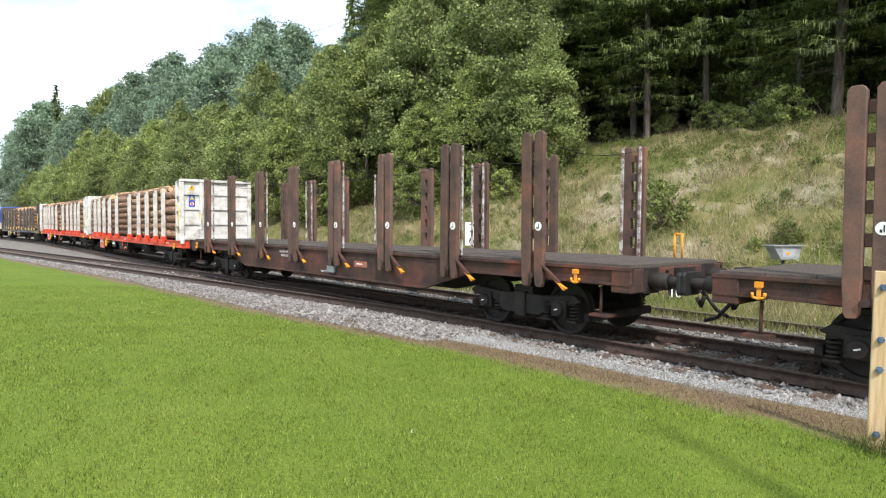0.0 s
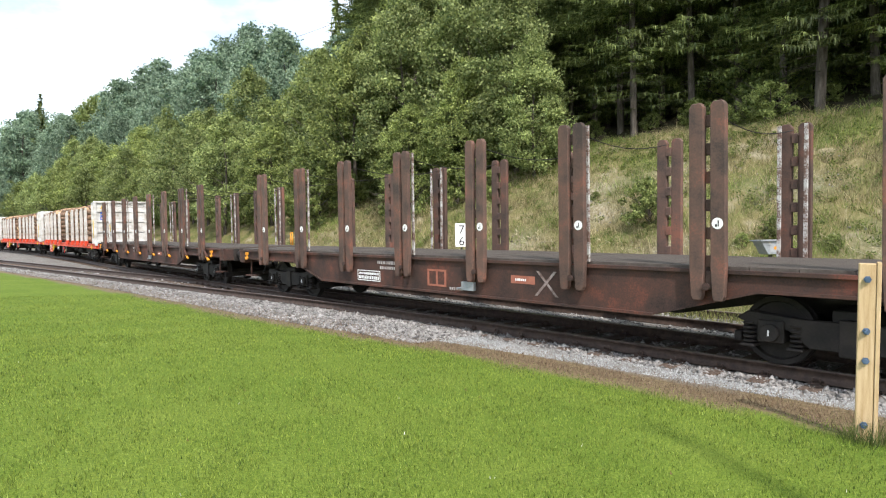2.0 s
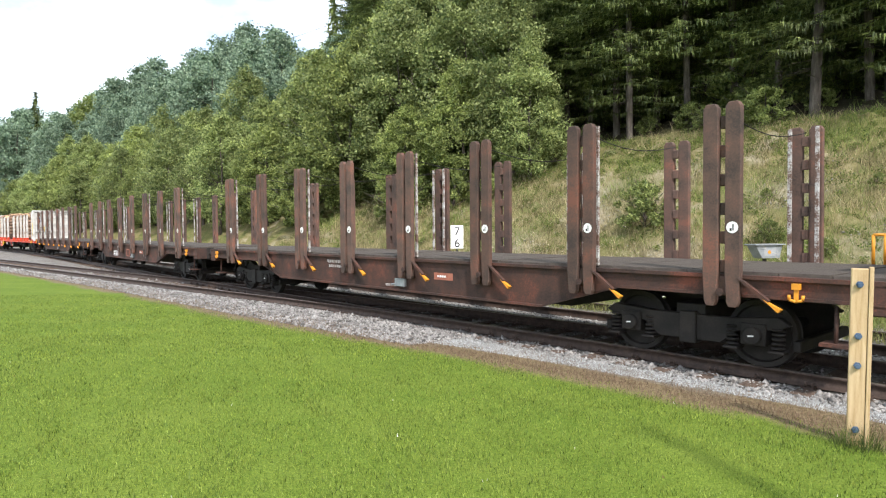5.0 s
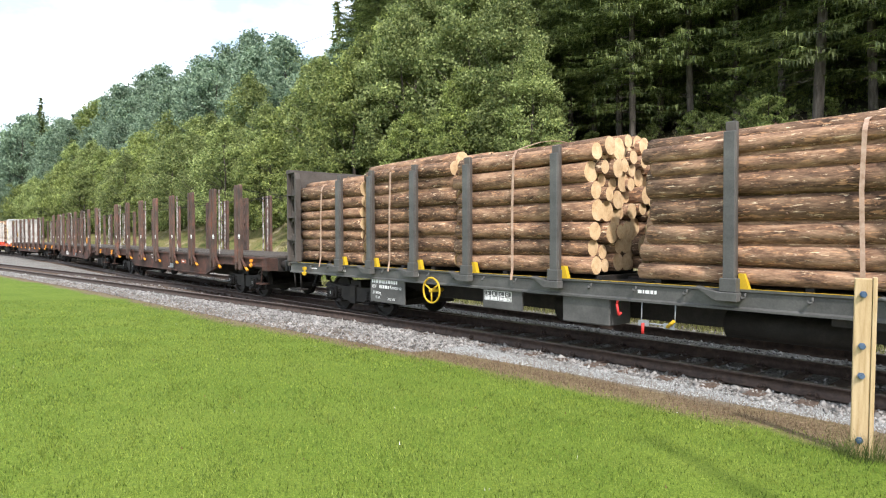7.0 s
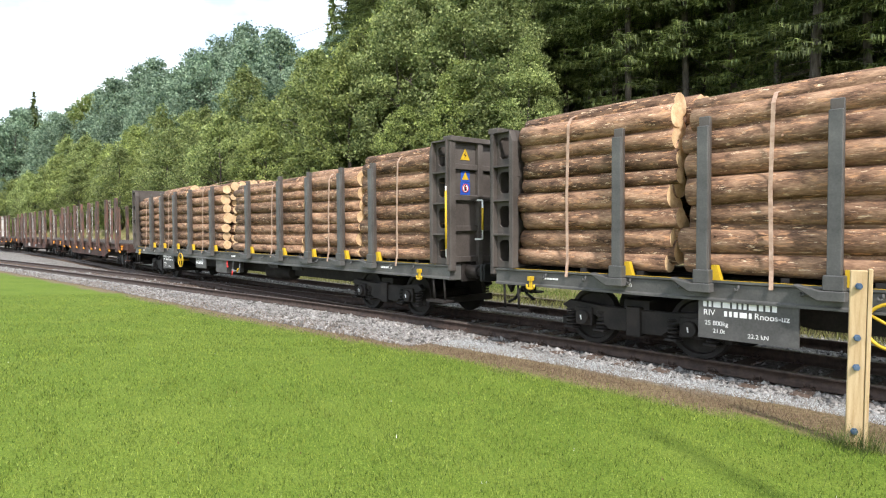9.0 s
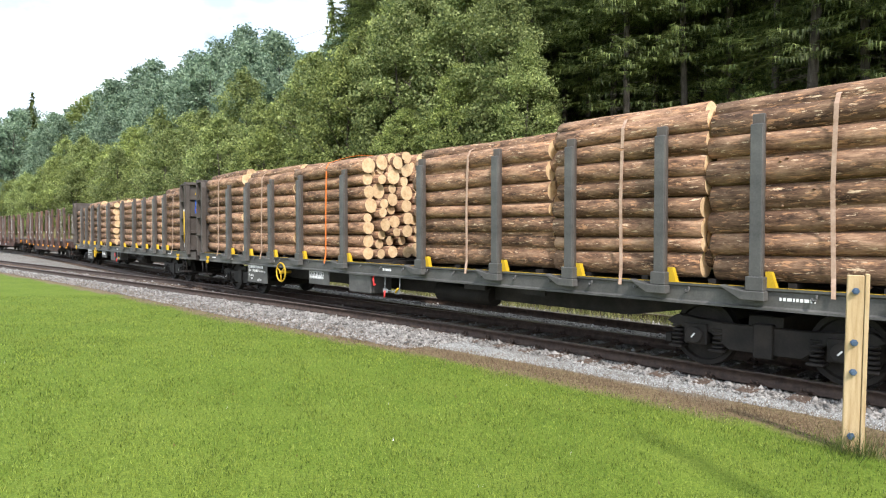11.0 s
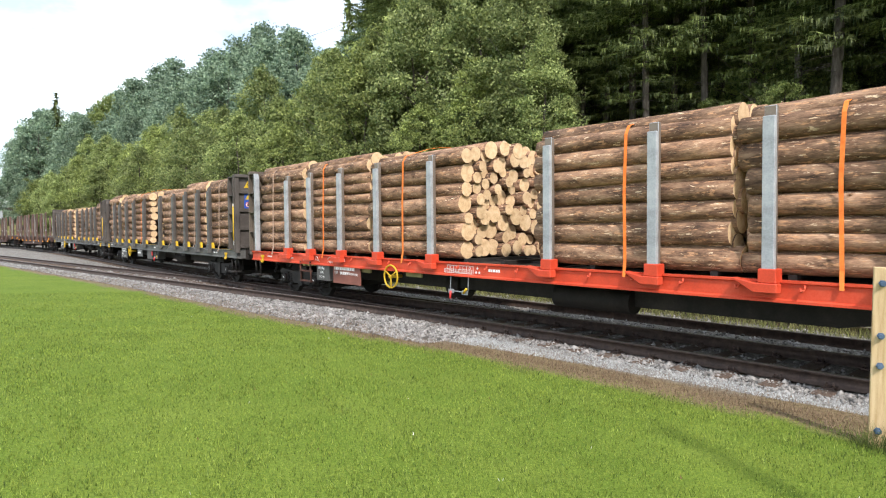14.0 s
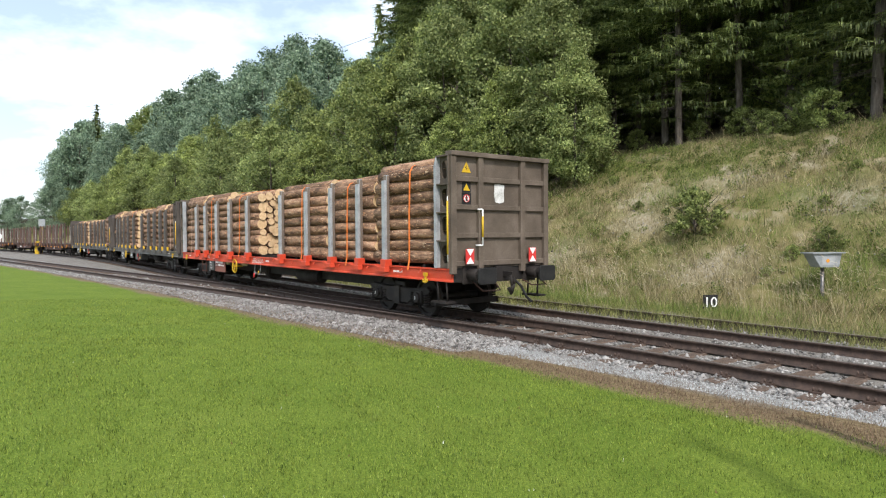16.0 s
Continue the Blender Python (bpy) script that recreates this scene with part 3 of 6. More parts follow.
def blades(name, s, d, h, w, lean, mats, label, category, seed):
    rng = np.random.default_rng(seed)
    n = len(s)
    x = P0[0] + s * ALONG[0] + d * ACROSS[0]
    y = P0[1] + s * ALONG[1] + d * ACROSS[1]
    z = ground_z(s, d)
    a = rng.uniform(0, 6.28, n)
    b = rng.uniform(0, 6.28, n)
    dx, dy = np.cos(a) * w / 2, np.sin(a) * w / 2
    lx, ly = np.cos(b) * lean * h, np.sin(b) * lean * h
    v = np.stack([np.stack([x - dx, y - dy, z - 0.02], -1), np.stack([x + dx, y + dy, z - 0.02], -1), np.stack([x + lx, y + ly, z + h], -1)], 1)
    ob = new(name, raw_mesh(name, v.reshape(-1, 3), np.arange(3 * n).reshape(n, 3), mats))
    return tagged(ob, label, category, kind="stuff")


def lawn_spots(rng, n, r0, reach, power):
    """Points on the lawn in a soft-edged cone ahead of the camera, denser near it."""
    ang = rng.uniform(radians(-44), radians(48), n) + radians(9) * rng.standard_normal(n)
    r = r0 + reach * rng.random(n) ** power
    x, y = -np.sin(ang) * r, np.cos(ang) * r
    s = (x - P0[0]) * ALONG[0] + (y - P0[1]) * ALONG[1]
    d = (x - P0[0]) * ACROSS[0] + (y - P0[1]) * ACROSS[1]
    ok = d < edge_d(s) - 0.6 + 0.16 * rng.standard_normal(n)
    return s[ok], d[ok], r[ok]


def grass():
    rng = np.random.default_rng(5)
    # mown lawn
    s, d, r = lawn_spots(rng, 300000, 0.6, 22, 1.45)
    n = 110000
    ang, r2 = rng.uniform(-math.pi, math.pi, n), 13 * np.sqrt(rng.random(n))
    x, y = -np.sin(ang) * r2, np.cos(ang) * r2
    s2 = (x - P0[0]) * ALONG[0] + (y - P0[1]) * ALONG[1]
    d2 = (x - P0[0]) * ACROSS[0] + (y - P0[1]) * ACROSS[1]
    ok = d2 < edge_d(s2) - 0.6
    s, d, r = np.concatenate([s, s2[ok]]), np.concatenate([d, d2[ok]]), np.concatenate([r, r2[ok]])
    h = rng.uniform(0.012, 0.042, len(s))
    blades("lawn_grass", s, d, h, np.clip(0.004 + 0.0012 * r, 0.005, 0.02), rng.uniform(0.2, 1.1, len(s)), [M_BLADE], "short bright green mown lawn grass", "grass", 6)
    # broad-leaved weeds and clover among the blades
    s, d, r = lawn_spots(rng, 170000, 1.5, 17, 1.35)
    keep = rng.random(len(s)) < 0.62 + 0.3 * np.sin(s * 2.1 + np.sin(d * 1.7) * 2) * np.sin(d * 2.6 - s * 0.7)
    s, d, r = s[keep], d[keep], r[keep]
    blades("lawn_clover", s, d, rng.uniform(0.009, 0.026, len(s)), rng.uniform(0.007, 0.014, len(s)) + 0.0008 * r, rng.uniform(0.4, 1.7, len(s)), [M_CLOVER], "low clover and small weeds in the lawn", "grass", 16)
    # a few daisies and fallen leaves
    for nm, m, n, w, lb in (("lawn_daisies", M_SIGNWHITE, 60, 0.014, "tiny white daisies in the lawn"), ("fallen_leaves", M_FALLEN, 45, 0.03, "small dry brown leaves on the lawn")):
        s, d, r = lawn_spots(rng, n, 3.0, 14, 1.0)
        blades(nm, s, d, rng.uniform(0.022, 0.03, len(s)), w, rng.uniform(0.5, 1.0, len(s)), [m], lb, "grass", 17)
    # dry verge
    n = 42000
    s = rng.uniform(-9, 34, n)
    d = edge_d(s) - 0.1 + 0.3 * rng.standard_normal(n)
    ok = rng.random(n) < np.interp(s, [-9, 5, 12, 30], [1, 0.9, 0.8, 0.6])
    d = d + np.where(s > 5, 0.45 * rng.random(n), 0)
    s, d = s[ok], d[ok]
    blades("dry_verge_grass", s, d, rng.uniform(0.02, 0.08, len(s)), 0.009, rng.uniform(0.3, 1.2, len(s)), [M_VERGE], "dry brown grass along the gravel edge", "grass", 7)
    # bank
    n = 330000
    s = rng.uniform(-12, 30, n)
    d = 5.0 + 11.5 * rng.random(n) ** 1.1
    clump = np.sin(s * 1.7 + np.sin(d * 1.3) * 2) * np.sin(d * 1.9 + s * 0.6)
    fine = np.sin(s * 6.1 + np.sin(d * 5.3) * 2) * np.sin(d * 6.7 + s * 2.6)
    ok = rng.random(n) < (0.5 + 0.3 * clump + 0.25 * fine) * (1 - 0.8 * bareness(s, d))
    s, d = s[ok], d[ok]
    green = np.sin(s * 0.8 + 1.3) * np.sin(d * 0.9 + s * 0.3) + 0.45 * rng.standard_normal(len(s)) + np.where(d < 6.3, 0.9, 0) + np.where(d > 13.2, 0.5, 0) > 0.35
    for g, m, nm, lb in ((True, M_TUFT_GREEN, "green_bank_grass", "long green grass and weeds on the bank"), (False, M_TUFT, "dry_bank_grass", "long dry straw-coloured grass on the bank")):
        q = green == g
        hh = rng.uniform(0.08, 0.34, q.sum()) * (1.0 if g else 1.15) * np.where(rng.random(q.sum()) < (0.03 if g else 0.08), 2.4, 1)
        blades(nm, s[q], d[q], hh, rng.uniform(0.008, 0.02, q.sum()), rng.uniform(0.15, 1.0, q.sum()), [m], lb, "grass", 8 + g)
    n = 26000
    s, d = rng.uniform(-13, 24, n), 4.05 + 0.42 * rng.standard_normal(n)
    blades("siding_grass", s, d, rng.uniform(0.08, 0.34, n), rng.uniform(0.007, 0.016, n), rng.uniform(0.15, 0.9, n), [M_SIDING_GRASS], "green and straw-coloured grass growing over the siding", "grass", 19)
    # leafy weeds in patches, thicker along the crest and the foot
    n = 1500
    s = rng.uniform(-10, 26, n)
    d = np.where(rng.random(n) < 0.45, 14.3 + 1.0 * rng.standard_normal(n), 6.6 + 9 * rng.random(n))
    ok = rng.random(n) < 1 - bareness(s, d)
    s, d = s[ok], d[ok]
    c = np.stack([P0[0] + s * ALONG[0] + d * ACROSS[0], P0[1] + s * ALONG[1] + d * ACROSS[1], ground_z(s, d) + 0.12], -1)
    v, f = leaf_cloud(rng, c, rng.uniform(0.12, 0.34, len(c)), 55, 0.035)
    tagged(new("bank_weeds", raw_mesh("bank_weeds", v, f, [M_WEED])), "leafy green weeds in patches on the bank", "weeds", kind="stuff")
    # tall feathery grass along the foot
    n = 620
    s, d = rng.uniform(-6, 13, n), 6.9 + 0.75 * rng.standard_normal(n)
    x, y, z = P0[0] + s * ALONG[0] + d * ACROSS[0], P0[1] + s * ALONG[1] + d * ACROSS[1], ground_z(s, d)
    h, lx, ly = rng.uniform(0.5, 1.05, n), rng.normal(-0.16, 0.16, n), rng.normal(0, 0.12, n)
    base, top = np.stack([x, y, z - 0.03], -1), np.stack([x + lx, y + ly, z + h], -1)
    tip = top + np.stack([1.1 * lx, 0.9 * ly, 0.13 - 0.1 * rng.random(n)], -1)
    mid = (top + tip) / 2
    o = np.stack([np.full(n, 0.5), np.full(n, 0.4), np.zeros(n)], -1)
    o /= np.linalg.norm(o, axis=1)[:, None]
    stalk = np.stack([base - o * 0.004, base + o * 0.004, top + o * 0.003, top - o * 0.003], 1)
    plume = np.stack([top, mid - o * 0.02, tip, mid + o * 0.02], 1)
    v = np.concatenate([stalk, plume]).reshape(-1, 3)
    tagged(new("feather_grass", raw_mesh("feather_grass", v, np.arange(8 * n).reshape(-1, 4), [M_PLUME])), "tall pale feathery grass at the foot of the bank", "grass", kind="stuff")


M_SIDING_GRASS = leafy("siding_blades", (0.05, 0.075, 0.016), (0.34, 0.33, 0.12), 0.3, 0.25, 0.7)
M_FALLEN = material("fallen_leaf", [(0.10, 0.055, 0.03), (0.2, 0.12, 0.06)], 9.0, 0.8, bump=0.1)
M_VERGE = leafy("verge_blades", (0.095, 0.065, 0.04), (0.25, 0.17, 0.11), 0.2)


# ---- trees ----
def leaf_cloud(rng, centres, radii, per, size, flat=0.0):
    k = len(centres)
    c = np.repeat(centres, per, 0)
    r = np.repeat(radii, per)
    n = len(c)
    v = rng.standard_normal((n, 3))
    v /= np.linalg.norm(v, axis=1)[:, None]
    p = c + v * (r * rng.random(n) ** 0.45)[:, None] * np.array([1, 1, 0.8])
    a = rng.standard_normal((n, 3)); a /= np.linalg.norm(a, axis=1)[:, None]
    b = np.cross(a, rng.standard_normal((n, 3))); b /= np.linalg.norm(b, axis=1)[:, None]
    sz = size * rng.uniform(0.6, 1.3, n)[:, None]
    q = np.stack([p - a * sz, p + a * sz * 0.5 - b * sz * 0.62, p + a * sz * 0.6 + b * sz * 0.62], 1)
    return q.reshape(-1, 3), np.arange(3 * n).reshape(n, 3)


def trunk_mesh(rng, h, r, limbs, spread, start=0.3):
    bm = bmesh.new()
    pts = [Vector((0.25 * r * i * rng.uniform(-1, 1), 0.25 * r * i * rng.uniform(-1, 1), h * i / 6 - (0.3 if i == 0 else 0))) for i in range(7)]
    for i in range(6):
        tube(bm, pts[i], pts[i + 1], r * (1 - i / 6.6), 8, r * (1 - (i + 1) / 6.6), caps=False)
    ends = []
    for j in range(limbs):
        f = rng.uniform(start, 0.9)
        i = min(5, int(f * 6))
        p = pts[i].lerp(pts[i + 1], f * 6 - i)
        a = rng.uniform(0, 6.28)
        ln = spread * (1.15 - f) * rng.uniform(0.7, 1.2) + 0.5
        q = p + Vector((math.cos(a) * ln, math.sin(a) * ln, ln * rng.uniform(0.3, 0.9)))
        tube(bm, p, q, r * 0.33 * (1.1 - f), 5, r * 0.08, caps=False)
        ends.append((p, q))
    return bm, ends


def broad_tree(name, label, h, w, clumps, per, size, m, seed, low=0.12):
    rng = np.random.default_rng(seed)
    random.seed(seed)
    root = tagged(new(name), label, "tree" if h > 3 else "bush")
    bm, ends = trunk_mesh(rng, h * 0.9, 0.035 * h ** 0.85 * 0.5 + 0.03, 14, w * 0.5, low + 0.1)
    part("trunk", bm, M_TRUNK, root)
    cs, rs = [], []
    for i in range(clumps):
        f = rng.uniform(low, 1.0)
        prof = math.sin(math.pi * min(1, max(0.04, (f - low) / (1 - low)) ** 0.75)) ** 0.7
        a = rng.uniform(0, 6.28)
        rad = w * 0.5 * prof * rng.uniform(0.45, 1.05)
        cs.append((math.cos(a) * rad, math.sin(a) * rad, f * h * rng.uniform(0.94, 1.03)))
        rs.append(h * rng.uniform(0.028, 0.07) + 0.1)
    v, f = leaf_cloud(rng, np.array(cs), np.array(rs), per, size)
    ob = new("crown", raw_mesh("crown", v, f, [m]))
    ob.parent = root
    return root


def spruce_tree(label, h, w, seed, bare=0.25, levels=60, sprays=20, size=1.0):
    rng = np.random.default_rng(seed)
    root = tagged(new("spruce_tree"), label, "tree")
    bm = bmesh.new()
    r0 = 0.0065 * h + 0.015
    tube(bm, (0, 0, -0.5), (0, 0, h * 0.5), r0, 9, r0 * 0.6, caps=False)
    tube(bm, (0, 0, h * 0.5), (0, 0, h), r0 * 0.6, 7, 0.01, caps=False)
    for i in range(26):
        z = rng.uniform(0.05, bare + 0.08) * h
        a = rng.uniform(0, 6.28)
        l = rng.uniform(0.4, 1.5)
        tube(bm, (0, 0, z), (math.cos(a) * l, math.sin(a) * l, z - 0.15 * l + rng.uniform(-0.1, 0.1)), 0.018, 4, 0.005, caps=False)
    part("trunk", bm, M_TRUNK, root)
    V = []
    for i in range(levels):
        f = i / (levels - 1)
        z0 = h * (bare + (0.985 - bare) * f ** 1.25)
        ln = w * 0.5 * (1 - f) ** 0.8 * (0.7 + 0.3 * min(1, f * 6)) + 0.12
        low = f < 0.55
        if f < 0.16:
            z0 -= h * rng.uniform(0, 0.10)
        for j in range(3 if f < 0.1 else 9 if low else 6):
            a = rng.uniform(0, 6.28)
            l = ln * rng.uniform(0.6, 1.15)
            zb = z0 + rng.uniform(-0.2, 0.2)
            ns = max(5, int(sprays * (1 if low else 0.3)))
            u = rng.uniform(0.12, 1.0, ns) ** 0.8
            # fans of side shoots off the limb, and shoots hanging from it
            hang = rng.random(ns) < 0.28
            off = rng.standard_normal(ns) * 0.16 * l * (1.1 - u)
            droop = -0.36 * l * u ** 1.4 + 0.16 * l * u ** 4
            px = math.cos(a) * l * u - math.sin(a) * off
            py = math.sin(a) * l * u + math.cos(a) * off
            pz = zb + droop - 0.25 * np.abs(off)
            sa = a + np.sign(off) * rng.uniform(0.2, 1.1, ns)
            sl = rng.uniform(0.14, 0.36, ns) * (1 if low else 2.0) * size
            run = np.where(hang, 0.25, 0.9) * sl
            ex, ey = px + np.cos(sa) * run, py + np.sin(sa) * run
            ez = pz - sl * np.where(hang, rng.uniform(0.7, 1.1, ns), rng.uniform(0.05, 0.4, ns))
            wv = sl * rng.uniform(0.06, 0.12, ns) * (1 if low else 1.5)
            nx, ny = -np.sin(sa) * wv, np.cos(sa) * wv
            V.append(np.stack([np.stack([px + nx, py + ny, pz], -1), np.stack([px - nx, py - ny, pz - 0.02], -1), np.stack([ex, ey, ez], -1)], 1))
    V = np.concatenate(V)
    ob = new("crown", raw_mesh("crown", V.reshape(-1, 3), np.arange(3 * len(V)).reshape(-1, 3), [M_NEEDLE]))
    ob.parent = root
    return root


def put(ob, s, d, scale=1.0, sink=0.15):
    """A tree's pose on the ground."""
    z = float(ground_z(s, d)) - sink
    p = sd(s, d, z)
    return Matrix.Translation(p) @ pose(0, 0, 0, random.uniform(-2, 2), random.uniform(-2, 2), random.uniform(0, 360)) @ Matrix.Scale(scale, 4)


def place(ob, m):
    ob.matrix_basis = m
    return ob


def spread(protos, spots):
    """The first spots take the originals, the rest copies."""
    used = set()
    for i, (k, s, d, sc) in enumerate(spots):
        ob = protos[k]
        m = put(ob, s, d, sc)
        if k not in used:
            place(ob, m)
            used.add(k)
            base = ob
        else:
            loc, rot, scl = m.decompose()
            c = copy_thing(ob, Matrix.LocRotScale(loc, rot, None))
            c.scale = scl


# Treetop outline by bearing and elevation, as it looks from the camera.
SKYLINE_B = [6, 8.9, 9.6, 10.3, 11.7, 12.3, 13.8, 15.7, 17.2, 20.0, 22.4, 25.9, 28.5, 29.5, 31.1, 31.7, 32.5, 33.3, 34.4, 34.9, 36.7, 60]     # degrees left of +y
SKYLINE_E = [60, 30, 15.9, 14.8, 14.6, 15.6, 17.3, 17.4, 16.5, 14.7, 13.2, 12.4, 10.7, 9.6, 9.1, 10.8, 10.0, 8.9, 7.4, 4.0, 3.5, 3.0]     # degrees up


def room_above(s, d, half):
    """Height free above a spot of the hill before the camera's skyline is passed."""
    p = sd(s, d, float(ground_z(s, d)))
    b = math.degrees(math.atan2(-p.x, p.y))
    r = math.hypot(p.x, p.y)
    w = 0.6 * math.degrees(half / r)
    lim = min(float(np.interp(q, SKYLINE_B, SKYLINE_E)) for q in (b - 0.2 * w, b, b + 0.5 * w))
    if b < 10:
        lim = min(lim, 1.2 * float(np.interp(b + 1.5 * w, SKYLINE_B, SKYLINE_E)))
    return 1.9 + r * math.tan(radians(lim)) - p.z, b


def by_bearing(b, d):
    """Place along the line of a spot at a bearing (degrees right of +y) and a depth d."""
    c, n = math.cos(radians(b)), math.sin(radians(b))
    ax, ay = P0[0] + d * ACROSS[0], P0[1] + d * ACROSS[1]
    return -(ax * c - ay * n) / (ALONG[0] * c - ALONG[1] * n)


def woods():
    random.seed(21)
    rng = np.random.default_rng(21)
    # spruces on the crest: full ones along the edge, plainer ones in the wood's depth
    A = spruce_tree("tall dark green spruce with bare lower trunk", 24, 7.4, 1, 0.18, 62, 120)
    B = spruce_tree("tall spruce with drooping branches and dead twigs", 27, 7.8, 2, 0.15, 66, 120)
    C = spruce_tree("slender dark spruce deeper in the wood", 22, 6.4, 3, 0.16, 46, 34, 1.6)
    D = spruce_tree("far dark spruce standing above the leafy trees", 22, 6.0, 4, 0.06, 44, 26, 1.9)
    spots = []
    # trunks that show along the wood's edge
    for b, d, sc in ((14.2, 18.5, 0.9), (16.4, 17.6, 0.95), (17.5, 16.7, 1.0), (19.7, 18.6, 0.9), (22.2, 17.8, 0.95), (25.8, 19.0, 1.0), (28.9, 18.2, 0.9), (31.4, 16.7, 1.05), (35.0, 18.0, 1.0), (38.5, 17.0, 1.0), (43.0, 17.6, 1.05), (49.0, 17.0, 1.0)):
        spots.append((len(spots) % 2, by_bearing(b, d), d, sc))
    for s in np.arange(16, 36, 2.6):
        spots.append((int(rng.integers(0, 2)), s + rng.uniform(-0.8, 0.8), 18.5 + rng.uniform(-0.8, 0.8), rng.uniform(0.9, 1.1)))
    for s in np.arange(-14, 38, 3.0):
        spots.append((int(rng.integers(0, 2)), s + rng.uniform(-1, 1), 21.2 + rng.uniform(-0.8, 0.8), rng.uniform(0.9, 1.12)))
    for row, d0 in enumerate((24.5, 28.0, 32.0, 37.0, 43.0)):
        for s in np.arange(-20 - 2 * row, 38 + 3 * row, 2.7 + 0.25 * row):
            spots.append((2, s + rng.uniform(-1, 1), d0 + rng.uniform(-1.1, 1.1), rng.uniform(0.9, 1.2)))
    for d0 in (47.0, 51.0, 55.0):
        for s in np.arange(-34, 60, 3.2):
            spots.append((3, s + rng.uniform(-1, 1), d0 + rng.uniform(-1, 1), rng.uniform(0.9, 1.15)))
    for s, d, sc in ((52, 30, 1.0), (58, 36, 1.1), (63, 33, 0.95), (46, 34, 1.1), (40, 36, 1.15), (55, 26, 0.8), (60, 29, 0.75), (49, 27, 0.9), (66, 38, 1.0), (170, 30, 1.0), (176, 33, 1.0), (160, 34, 1.0), (150, 26, 0.8), (120, 44, 1.0), (182, 20, 0.9), (188, 24, 1.0), (142.6, 12.1, 1.6), (109.0, 30.0, 1.1), (70, 46, 0.9), (78, 40, 0.8), (84, 43, 0.8)):
        room, b = room_above(s, d, 0.6)
        if b > 9.2:
            sc = min(sc, room / 22.3)
        if sc > 0.3:
            spots.append((3, s, d, sc))
    spread([A, B, C, D], spots)
    # broad-leaved trees on the bank and the hill
    T = [broad_tree("alder_tree", "leafy green alder with a dense rounded crown", 9.0, 6.6, 190, 75, 0.115, M_LEAF, 31, 0.06),
         broad_tree("birch_tree", "light green birch with loose airy foliage", 10.0, 6.0, 180, 75, 0.11, M_LEAF_BIRCH, 32, 0.1),
         broad_tree("willow_bush", "green bushy willow on the bank", 5.5, 5.6, 120, 75, 0.11, M_LEAF, 33, 0.02),
         broad_tree("ash_tree", "tall broad-leaved tree on the hill, leaves tinted bluish for haze", 17.0, 10.0, 170, 66, 0.19, M_LEAF_HAZE, 34, 0.12),
         broad_tree("lime_tree", "tall broad-leaved tree with yellowish green leaves", 14.0, 9.0, 150, 66, 0.18, M_LEAF_YL, 35, 0.08),
         broad_tree("elder_bush", "small green bush in the bank grass", 1.6, 1.9, 64, 75, 0.052, M_LEAF, 36, 0.02),
         broad_tree("alder_tree", "leafy alder at the edge of the bank, small fine leaves", 9.0, 6.4, 260, 120, 0.09, M_LEAF, 37, 0.05),
         broad_tree("birch_tree", "light birch beside the spruces with airy foliage", 10.0, 5.6, 250, 110, 0.088, M_LEAF_BIRCH, 38, 0.08)]
    spots = [(7, 23.5, 12.8, 1.1), (6, 27.5, 12.0, 1.05), (7, 26, 15.5, 1.2), (6, 30, 15, 1.15), (7, 15.9, 14.0, 0.95), (7, 14.2, 13.4, 0.66), (7, 19.4, 14.2, 1.1), (6, 18.2, 12.8, 0.75), (6, 21.6, 11.6, 0.62)]
    for s in np.arange(29, 120, 3.6):
        spots.append((int(rng.integers(0, 3)), s + rng.uniform(-1, 1), 10.2 + rng.uniform(-1.2, 1.2) + float(line_d(max(s, 30))), rng.uniform(0.7, 1.0)))
        spots.append((int(rng.integers(0, 2)), s + rng.uniform(-1, 1), 14.8 + rng.uniform(-1.5, 1.5) + float(line_d(max(s, 30))), rng.uniform(0.85, 1.25)))
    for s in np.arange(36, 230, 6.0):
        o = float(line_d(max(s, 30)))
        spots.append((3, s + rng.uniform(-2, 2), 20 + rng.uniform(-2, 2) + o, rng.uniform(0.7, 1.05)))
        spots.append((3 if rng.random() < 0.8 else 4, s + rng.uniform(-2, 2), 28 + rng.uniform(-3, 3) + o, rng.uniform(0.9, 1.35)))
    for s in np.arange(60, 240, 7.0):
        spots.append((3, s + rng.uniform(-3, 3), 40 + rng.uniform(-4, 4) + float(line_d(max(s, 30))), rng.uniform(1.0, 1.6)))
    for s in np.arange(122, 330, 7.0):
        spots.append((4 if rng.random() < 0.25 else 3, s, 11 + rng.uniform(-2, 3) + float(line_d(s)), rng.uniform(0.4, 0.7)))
    spots = [q for q in spots if q[0] in (0, 1, 2, 6, 7) or q[3] < 0.72 or math.degrees(math.atan2(-sd(q[1], q[2]).x, sd(q[1], q[2]).y)) < 34.4]
    # tree heights scaled to fit the skyline in the camera's view
    tops = (9.0, 10.0, 5.5, 17.0, 14.0, 1.6, 9.0, 10.0)
    wide = (6.6, 6.0, 5.6, 10.0, 9.0, 1.9, 6.4, 5.6)
    fitted = []
    for k, s, d, sc in spots:
        room, b = room_above(s, d, 0.5 * wide[k] * sc)
        sc = min(sc, room / tops[k] * rng.uniform(0.92, 1.12))
        if sc > 0.3:
            fitted.append((k, s, d, sc))
    spots = fitted
